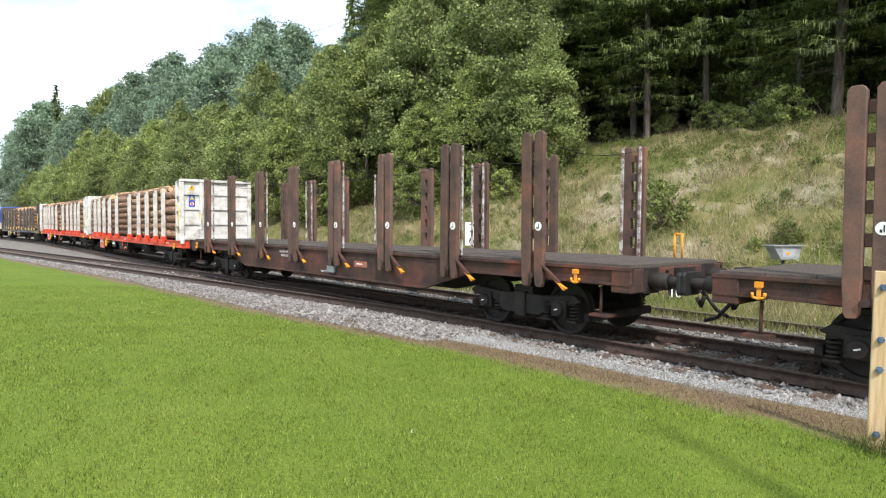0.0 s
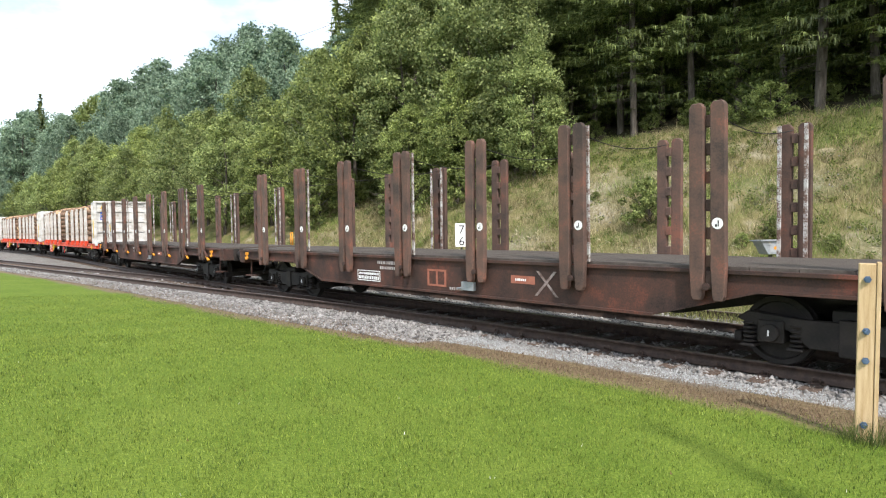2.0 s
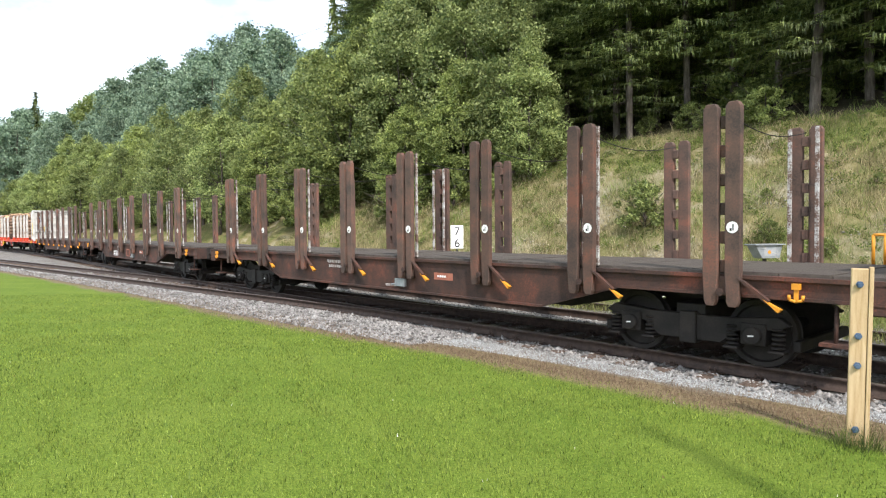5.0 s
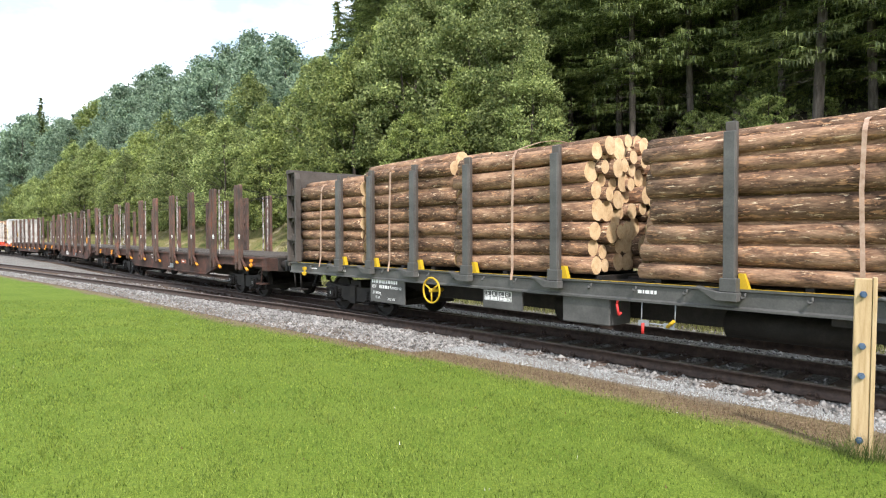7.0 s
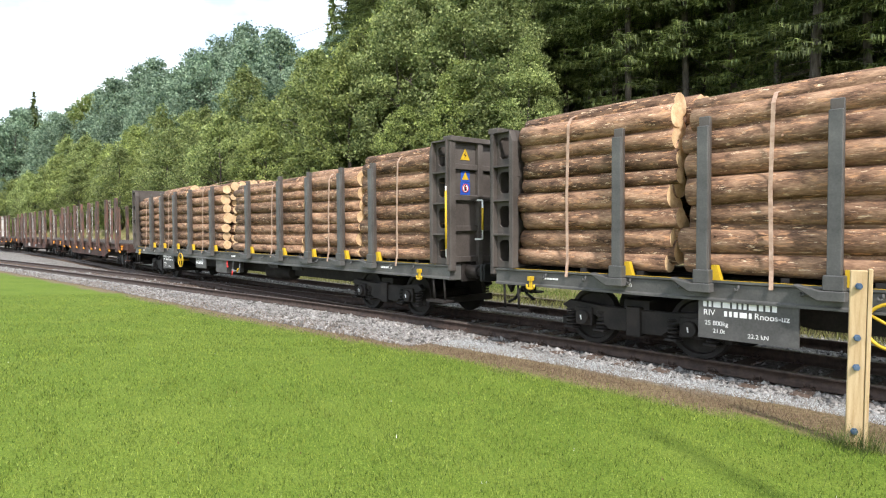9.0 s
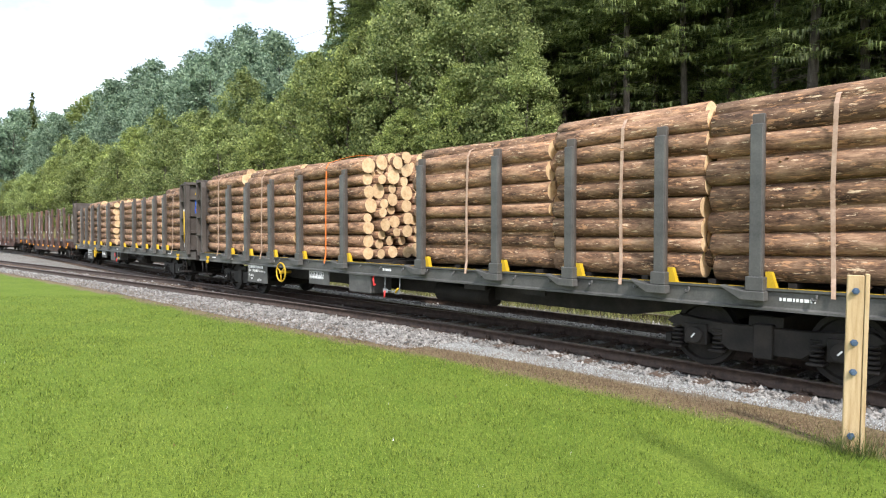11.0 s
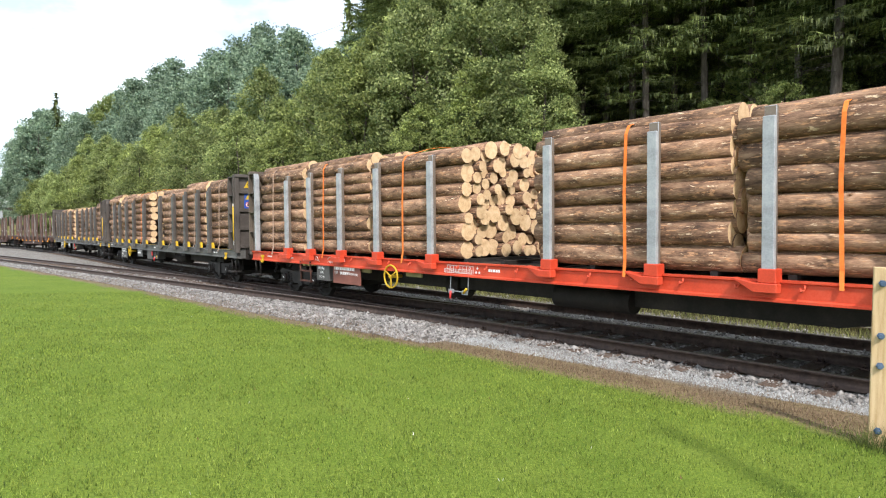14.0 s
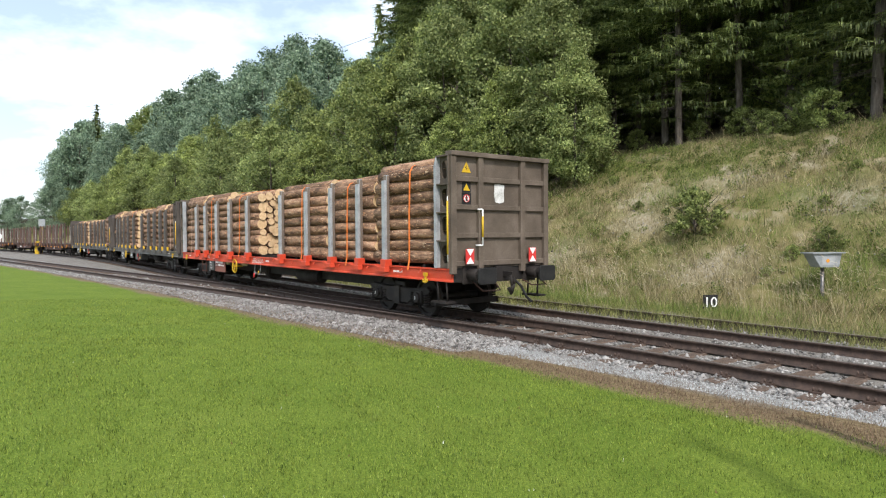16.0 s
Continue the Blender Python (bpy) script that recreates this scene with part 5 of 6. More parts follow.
def log_wagon(mid, paint, sill_m, stake_face, stake_side, bulk_m, edge_m, style):
    """A long bogie wagon with end walls and ten pairs of stakes."""
    names = {"red": "timber wagon with red sills, grey stakes and brown end walls", "grey": "timber wagon with dark grey frame, stakes and end walls",
             "white": "timber wagon with orange-red sills, white stakes and end walls"}
    w = tagged(new("timber_wagon"), names[style], "railway wagon", "wagons of the train")
    hx = 10.47
    for y in (1.40, -1.40):
        g = bmesh.new()
        extrude_yz(g, [(y - 0.09 * (1 if y > 0 else -1), 0.92), (y, 0.92), (y, 0.95), (y - 0.03 * (1 if y > 0 else -1), 0.97), (y - 0.03 * (1 if y > 0 else -1), 1.15), (y, 1.17), (y, 1.20), (y - 0.09 * (1 if y > 0 else -1), 1.20)], -hx, hx)
        part("side_sill", g, sill_m, w)
    if style == "grey":
        g = bmesh.new()
        box(g, -hx + 0.4, hx - 0.4, 1.385, 1.402, 1.202, 1.208)
        part("edge_stripe", g, M_YELLOW, w, "thin yellow line along the sill")
    # lashing rings
    g = bmesh.new()
    pipe(g, [(0, 1.405, 1.15), (-0.01, 1.44, 1.10), (0.03, 1.44, 1.07), (0.05, 1.41, 1.11)], 0.014, 5)
    ring = finish(g, "lashing_ring", sill_m)
    for x in np.arange(-9.4, 9.5, 0.78):
        share("lashing_ring", ring, w, Matrix.Translation((x, 0, 0)))
    g = bmesh.new()
    for y in (-0.45, 0.45):
        extrude_xz(g, [(-hx + 0.3, 0.85), (-7, 0.8), (-5.6, 0.55), (5.6, 0.55), (7, 0.8), (hx - 0.3, 0.85), (hx - 0.3, 1.22), (-hx + 0.3, 1.22)], y - 0.06, y + 0.06)
    for x in np.arange(-9.6, 9.7, 1.6):
        box(g, x - 0.05, x + 0.05, -1.3, 1.3, 1.02, 1.2)
    part("underframe", g, M_DARK, w)
    g = bmesh.new()
    box(g, -hx + 0.1, hx - 0.1, -1.3, 1.3, 1.15, 1.185)
    for x in np.arange(-9.3, 9.4, 1.0):
        box(g, x - 0.05, x + 0.05, -1.25, 1.25, 1.185, 1.26)
    part("deck", g, M_DARK, w)
    for sgn in (1, -1):
        g = bmesh.new()
        box(g, min(sgn * hx, sgn * (hx - 0.12)), max(sgn * hx, sgn * (hx - 0.12)), -1.33, 1.33, 0.9, 1.24)
        part("headstock", g, paint if style != "red" else M_DARK, w, bevel=0.01)
        for y in (1.36, -1.36):
            g = bmesh.new()
            tube(g, (sgn * (hx - 0.18), y, 0.95), (sgn * (hx - 0.18), y * 0.98, 0.5), 0.022, 6)
            tube(g, (sgn * (hx - 0.5), y, 0.95), (sgn * (hx - 0.5), y * 0.98, 0.5), 0.022, 6)
            box(g, sgn * (hx - 0.62) if sgn > 0 else -hx + 0.08, sgn * (hx - 0.08) if sgn > 0 else -hx + 0.62, y - 0.16, y + 0.1, 0.46, 0.50)
            part("step", g, M_DARK, w)
            share("rope_hook", HOOK, w, Matrix.Translation((sgn * 9.62, 1.43 if y > 0 else -1.43, 1.02)) @ pose(0, 0, 0, 0, 0, 0 if y > 0 else 180), "yellow rope hook")
        bulkhead(w, sgn * 10.08, sgn, 1.21, 3.60, bulk_m, edge_m, True, sgn < 0 or style == "x")
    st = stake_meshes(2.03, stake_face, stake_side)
    sh = shoe_mesh(sill_m)
    for y, turn in ((1.42, 0), (-1.42, 180)):
        for x in ((1.42,) + STAKES[1:] if style == "grey" else STAKES):
            for q in (-x, x):
                o = share("stake", st, w, Matrix.Translation((q, y, 1.20)) @ pose(0, 0, 0, 0, 0, turn))
                share("stake_shoe", sh, o, Matrix.Translation((0, 0.0, -0.02)), "welded bracket at the stake's foot")
                if style == "grey" and y > 0:
                    g = bmesh.new()
                    extrude_xz(g, [(-0.22, 0.0), (-0.09, 0.0), (-0.09, 0.2), (-0.16, 0.2)], -0.1, -0.02)
                    oo = part("yellow_stop", g, M_YELLOW, o, "yellow corner stop")
    running_gear(w, mid, (7.9, -7.9))
    end_gear(w, hx)
    furniture(w, style, paint)
    RIDERS.append((w, mid, 7.9))
    return w


def furniture(w, style, paint):
    """Plates, boxes, handwheel and levers on the near side."""
    Y = 1.36
    dx = 0.0
    if style == "red":
        dx = -1.15
        g = bmesh.new()
        box(g, 5.8, 6.45, 1.0, Y - 0.001, 0.52, 0.94)
        part("tool_box", g, M_GREY, w, "dark grey box under the sill", bevel=0.01)
    g = bmesh.new()
    box(g, 5.5 + dx, 6.75 + dx, Y - 0.03, Y, 0.42 if not dx else 0.5, 0.96 if not dx else 0.94)
    part("number_board", g, M_RUSTPLATE if style == "red" else paint, w, "painted board with white writing")
    bars("number_mark", w, 5.75 + dx, 6.68 + dx, Y + 0.004, 0.84, 0.075, M_SIGNWHITE)
    bars("owner_mark", w, 6.05 + dx, 6.4 + dx, Y + 0.004, 0.73, 0.07, M_SIGNWHITE)
    write(w, "RIV", 6.68 + dx, Y + 0.004, 0.73, 0.11)
    write(w, "Rnoos-uz", 6.02 + dx, Y + 0.004, 0.73, 0.11)
    write(w, {"grey": "25 800kg", "red": "2520 0kg", "white": "25 000kg"}[style], 6.66 - (0.3 if dx else 0), Y + 0.004, 0.82 if dx else 0.60, 0.085)
    write(w, {"grey": "21.0t", "red": "23.0t", "white": "22.0t"}[style], 6.55 - (0.3 if dx else 0), Y + 0.004, 0.71 if dx else 0.50, 0.08)
    write(w, {"grey": "22.2 kN", "red": "23.2 kN", "white": "22.0 kN"}[style], 6.1 if not dx else 6.3, Y + 0.004, 0.60 if dx else 0.48, 0.08)
    handwheel(w, 4.55 if style != "red" else 3.0, 1.42, 0.80)
    if style == "red":
        sill_table(w)
        side_levers(w, Y, 1.15)
    else:
        under_table(w, style, paint, Y)
        side_levers(w, Y, 0.0)
    g = bmesh.new()
    tube(g, (-2.6, 0.5, 0.62), (-1.0, 0.5, 0.62), 0.2, 16)
    part("brake_reservoir", g, M_DARK, w)
    g = bmesh.new()
    tube(g, (1.7, 0.3, 0.62), (2.1, 0.3, 0.62), 0.3, 16)
    part("brake_cylinder", g, M_DARK, w)
    for x in ((2.05, 4.0) if style == "red" else (-3.1, -4.5)):
        g = bmesh.new()
        box(g, x, x + 0.55, Y - 0.1, Y - 0.06, 0.82, 0.92)
        part("side_plate", g, M_DULLPLATE if style == "red" else M_DARK, w, "dull plate under the sill")
    S = 1.402
    write(w, "21.6m" if style != "grey" else "21.3m", 8.05, S - 0.028, 1.03, 0.12)
    if style == "red":
        write(w, "R 75m", 7.15, S - 0.028, 1.03, 0.11)
        write(w, "15.81 m", 5.85, S - 0.028, 0.99, 0.08)
        g = bmesh.new()
        for a, b in (((6.28, 1.05), (6.49, 1.05)), ((6.49, 1.05), (6.39, 1.2)), ((6.39, 1.14), (6.28, 1.0))):
            tube(g, (a[0], S - 0.025, a[1]), (b[0], S - 0.025, b[1]), 0.008, 4)
        pipe(g, [(5.85, S - 0.025, 1.08), (5.78, S - 0.025, 1.14), (5.66, S - 0.025, 1.14), (5.58, S - 0.025, 1.08)], 0.008, 4)
        part("painted_sign", g, M_SIGNWHITE, w)
        g = bmesh.new()
        for x in (6.75, 7.3):
            tube(g, (x, 1.39, 1.0), (x, 1.37, 0.42), 0.025, 6)
        for z in (0.45, 0.72):
            box(g, 6.73, 7.32, 1.33, 1.42, z, z + 0.035)
        part("ladder", g, M_RUST, w, "brown step ladder under the sill")
    bars("small_mark", w, 9.1, 9.4, S - 0.028, 1.05, 0.03, M_SIGNWHITE)
    bars("small_mark", w, 5.0, 5.25, S - 0.028, 1.06, 0.06, M_SIGNWHITE)
    bars("small_mark", w, -0.35, -0.05, S - 0.028, 1.05, 0.05, M_SIGNWHITE)
    bars("small_mark", w, -8.6, -8.2, S - 0.028, 1.05, 0.04, M_SIGNWHITE)


def under_table(w, style, paint, Y):
    """Load table on a board under the sill, and the box beside it."""
    g = bmesh.new()
    box(g, 2.2, 3.15, Y - 0.03, Y, 0.58, 0.93)
    part("load_table", g, paint if style == "grey" else M_DARK, w, "board with a white load table")
    g = bmesh.new()
    for z in (0.72, 0.80, 0.89):
        box(g, 2.45, 3.1, Y + 0.002, Y + 0.006, z, z + 0.008)
    for x in (2.45, 2.61, 2.77, 2.93, 3.1):
        box(g, x - 0.004, x + 0.004, Y + 0.002, Y + 0.006, 0.72, 0.898)
    part("line_table", g, M_SIGNWHITE, w)
    for i, c in enumerate("ABCD"):
        write(w, c, 3.05 - i * 0.16, Y + 0.004, 0.82, 0.075)
    bars("load_mark", w, 2.47, 3.08, Y + 0.004, 0.735, 0.05, M_SIGNWHITE)
    g = bmesh.new()
    box(g, 0.45, 1.35, 0.75, Y - 0.02, 0.5, 0.93)
    part("equipment_box", g, paint if style == "grey" else M_DARK, w, bevel=0.02)


def side_levers(w, Y, o):
    """Release lever and brake changeover, o metres forward."""
    at = Matrix.Translation((o, 0, 0))
    g = bmesh.new()
    if not o:
        pipe(g, [(0.28, Y, 0.95), (0.30, Y + 0.02, 0.86), (0.26, Y + 0.03, 0.7), (0.22, Y + 0.02, 0.74)], 0.02, 6)
        part("release_lever", g, M_SIGNRED, w, "red release lever", at=at)
    g = bmesh.new()
    tube(g, (-0.1, Y, 0.62), (-0.6, Y, 0.62), 0.012, 6)
    tube(g, (-0.1, Y, 0.62), (-0.1, Y - 0.02, 0.95), 0.01, 6)
    tube(g, (-0.62, Y, 0.62), (-0.62, Y - 0.02, 0.95), 0.01, 6)
    box(g, -0.22, -0.06, Y, Y + 0.02, 0.58, 0.66)
    box(g, -0.62, -0.46, Y, Y + 0.02, 0.57, 0.65)
    part("changeover_linkage", g, M_LAMP, w, "pale grey changeover linkage", at=at)
    g = bmesh.new()
    tube(g, (-0.14, Y + 0.03, 0.62), (-0.15, Y + 0.05, 0.47), 0.022, 6)
    part("brake_lever", g, M_SIGNRED, w, "red brake lever", at=at)
    g = bmesh.new()
    tube(g, (-0.52, Y + 0.03, 0.60), (-0.64, Y + 0.06, 0.70), 0.024, 6)
    part("brake_lever", g, M_YELLOW, w, "yellow brake lever", at=at)


def sill_table(w):
    """White framed load table and three stars painted on the red sill."""
    S = 1.376
    g = bmesh.new()
    for z in (0.985, 1.06, 1.135):
        box(g, 0.36, 1.2 if z < 1.1 else 1.12, S, S + 0.003, z - 0.004, z + 0.004)
    box(g, 1.196, 1.204, S, S + 0.003, 0.981, 1.064)
    for x in (0.36, 0.55, 0.74, 0.93, 1.12):
        box(g, x - 0.004, x + 0.004, S, S + 0.003, 0.981, 1.139)
    part("line_table", g, M_SIGNWHITE, w)
    write(w, "S", 1.185, S + 0.001, 0.995, 0.075)
    for i, (c, v) in enumerate((("A", "37,8"), ("B", "45,8"), ("C", "53,8"), ("D", "63,8"))):
        write(w, c, 1.025 - 0.19 * i, S + 0.001, 1.07, 0.075, align="CENTER")
        write(w, v, 1.025 - 0.19 * i, S + 0.001, 0.995, 0.075, align="CENTER")
    for x, z in ((0.24, 1.10), (0.28, 1.02), (0.19, 1.02)):
        g = bmesh.new()
        ring = [(x + (0.034 if i % 2 == 0 else 0.014) * math.sin(i * math.pi / 5), z + (0.034 if i % 2 == 0 else 0.014) * math.cos(i * math.pi / 5)) for i in range(10)]
        extrude_xz(g, ring, S, S + 0.003)
        part("painted_star", g, M_SIGNWHITE, w)


M_DULLPLATE = material("dull_yellow_plate", [(0.16, 0.14, 0.05), (0.26, 0.23, 0.10)], 6.0, 0.7, bump=0.1)
M_RUSTPLATE = material("brown_board", [(0.16, 0.06, 0.045), (0.22, 0.085, 0.06)], 3.0, 0.7, bump=0.1)


# ---- logs ----
def log_mesh(seed, r, length):
    rng = random.Random(seed)
    bm = bmesh.new()
    n, k = 14, 7
    ph = [rng.uniform(0, 6.28) for _ in range(4)]
    taper = rng.uniform(0.02, 0.08)
    rings = []
    for j in range(k):
        u = j / (k - 1)
        ring = []
        cy, cz = 0.012 * math.sin(u * 3 + ph[0]), 0.015 * math.sin(u * 4 + ph[1])
        for i in range(n):
            a = i * 2 * math.pi / n
            rr = r * (1 - taper * u) * (1 + 0.035 * math.sin(2 * a + ph[2]) + 0.02 * math.sin(5 * a + ph[3] + u * 5) + rng.uniform(-0.012, 0.012))
            ring.append(bm.verts.new(((u - 0.5) * length, cy + rr * math.cos(a), cz + rr * math.sin(a))))
        rings.append(ring)
    for a, b in zip(rings, rings[1:]):
        for i in range(n):
            f = bm.faces.new((a[i], a[(i + 1) % n], b[(i + 1) % n], b[i]))
            f.smooth = True
    for ring in (rings[0], rings[-1]):
        f = bm.faces.new(ring)
        f.material_index = 1
    # knots
    for q in range(3):
        a, u = rng.uniform(0, 6.28), rng.uniform(-0.4, 0.4)
        p = Vector((u * length, r * 0.95 * math.cos(a), r * 0.95 * math.sin(a)))
        tube(bm, p, p + Vector((0.01, 0.025 * math.cos(a), 0.025 * math.sin(a))), 0.02, 5, 0.012)
    return finish(bm, "log", [M_BARK, M_CUT])


LOGS = {}


def log_of(size, length):
    key = (size, round(length, 1))
    if key not in LOGS:
        LOGS[key] = [log_mesh(100 * size + i + int(length * 10) * 7, (0.115, 0.15, 0.18)[size], length) for i in range(2)]
    return random.choice(LOGS[key])


def log_stack(mid, x0, x1, straps, label, rear_open=False, front_open=False, top=3.52, seed=0, far=False):
    """Logs lying along the wagon between x0 and x1, held by the stakes."""
    random.seed(seed)
    root = tagged(new("log_stack"), label, "logs", "log stacks on the wagons")
    length = x1 - x0
    xm = (x0 + x1) / 2
    z = 1.255
    rows = []
    while z < top:
        size = random.choice((1, 1, 2, 2, 0)) if not far else random.choice((1, 2))
        r = (0.115, 0.15, 0.18)[size]
        rows.append((z + r, size))
        z += 2 * r * 0.95
    full = rear_open or front_open
    for zi, size in rows:
        r = (0.115, 0.15, 0.18)[size]
        share("log", log_of(size, length), root, Matrix.Translation((xm + random.uniform(-0.09, 0.09), 1.31 - r + random.uniform(-0.05, 0.03), zi)) @ pose(0, 0, 0, random.uniform(0, 360), random.uniform(-0.4, 0.4), random.choice((0, 180)) + random.uniform(-0.3, 0.3)))
        if not far and not full:
            share("log", log_of(2, length), root, Matrix.Translation((xm + random.uniform(-0.06, 0.06), 1.0 + random.uniform(-0.04, 0.04), zi + r * 0.9)) @ pose(0, 0, 0, random.uniform(0, 360), random.uniform(-0.4, 0.4), 0))
        if not far:
            share("log", log_of(size, length), root, Matrix.Translation((xm, -1.32 + r, zi)) @ pose(0, 0, 0, random.uniform(0, 360), 0, 0))
    if full:
        # inner logs, column by column, as seen at the open end
        y = 0.98
        while y > -1.1:
            z = 1.255 + random.uniform(0, 0.05)
            col = random.choice((0.115, 0.15, 0.15, 0.18))
            while z < top + 0.12:
                size = random.choice((0, 1, 1, 2, 0))
                r = (0.115, 0.15, 0.18)[size]
                share("log", log_of(size, length), root, Matrix.Translation((xm + random.uniform(-0.14, 0.10), y - col + random.uniform(-0.05, 0.05), z + r)) @ pose(0, 0, 0, random.uniform(0, 360), random.uniform(-0.4, 0.4), random.choice((0, 180)) + random.uniform(-0.4, 0.4)))
                z += 2 * r * 0.97
            y -= 2 * col * 0.98
    # rounded top
    y = 1.0
    i = 0
    ztop = rows[-1][0] + (0.115, 0.15, 0.18)[rows[-1][1]] * 0.6
    while y > -1.15:
        size = random.choice((0, 1, 1, 2))
        r = (0.115, 0.15, 0.18)[size]
        hump = 0.22 * math.cos(y / 1.25 * math.pi / 2)
        for zz in ((ztop + hump - r * 0.4,) if far else (ztop + hump - r * 0.4, ztop + hump - r * 0.4 - 0.27)):
            share("log", log_of(size, length), root, Matrix.Translation((xm + random.uniform(-0.15, 0.15), y - r, zz)) @ pose(0, 0, 0, random.uniform(0, 360), random.uniform(-0.8, 0.8), random.choice((0, 180)) + random.uniform(-1, 1)))
        y -= 2 * r * 1.02
    for x, m in straps:
        g = bmesh.new()
        pts = [(x, 1.43, 1.12), (x + 0.02, 1.37, 1.35), (x + 0.05, 1.345, 2.4), (x + 0.03, 1.33, ztop - 0.05)]
        for k in range(9):
            yy = 1.25 - 2.5 * k / 8
            pts.append((x + 0.03, yy, ztop + 0.08 + 0.28 * math.cos(yy / 1.25 * math.pi / 2)))
        pts.append((x, -1.4, 1.3))
        edge = [[g.verts.new((p[0] + o, p[1], p[2])) for o in (-0.025, 0.025)] for p in pts]
        for a, b in zip(edge, edge[1:]):
            g.faces.new((a[0], a[1], b[1], b[0]))
        me = finish(g, "strap", m)
        so = new("strap", me)
        so.parent = root
        md = so.modifiers.new("thick", "SOLIDIFY")
        md.thickness = 0.008
        tagged(so, "woven lashing strap")
    RIDERS.append((root, mid, 7.9))
    return root


LOAD = "debarked-in-patches brown spruce logs with pale cut ends"


def load(mid, seed, gap, straps, far=False):
    """Six stacks with an open gap near the middle."""
    a, b = gap
    cuts = [(7.15, 10.0), (4.05, 7.05), (a, 3.95), (-4.6, b), (-7.2, -4.7), (-10.0, -7.3)]
    for i, (x0, x1) in enumerate(cuts):
        st = [(x, m) for x, m in straps if x0 <= x < x1]
        log_stack(mid, round(x0, 1), round(x1, 1), st, "stack of " + LOAD, rear_open=(i == 2), front_open=False, top=3.16 + 0.08 * ((seed * 7 + i * 3) % 3), seed=seed * 10 + i, far=far)


# ---- old brown stake wagons ----
def flat_stake_mesh():
    """Two tall rusty uprights side by side with a slotted web between."""
    bm = bmesh.new()
    h0, h1 = 0.92, 3.47
    for x in (-0.145, 0.145):
        extrude_xz(bm, [(x - 0.08, h0), (x - 0.05, h0 - 0.06), (x + 0.05, h0 - 0.06), (x + 0.08, h0), (x + 0.10, 1.3), (x + 0.10, h1 - 0.06), (x + 0.06, h1), (x - 0.06, h1), (x - 0.10, h1 - 0.06), (x - 0.10, 1.3)], 0.0, 0.09)
    bm2 = bm
    for k in range(6):
        z = 1.3 + k * 0.37
        box(bm2, -0.05, 0.05, -0.02, 0.02, z, z + 0.16)
    box(bm2, -0.17, 0.17, -0.05, 0.02, 1.0, 1.25)
    return finish(bm2, "stake", M_RUST_STAKE, 0.01)


def inner_stake_mesh():
    """The inner side of a stake with two worn pale flanges, as the far side shows it."""
    bm = bmesh.new()
    for x in (-0.2, 0.2):
        box(bm, x - 0.03, x + 0.03, -0.02, 0.02, 1.3, 3.44)
    return finish(bm, "flange", M_WORN, 0.006)


FSTAKE, FLANGE = flat_stake_mesh(), inner_stake_mesh()


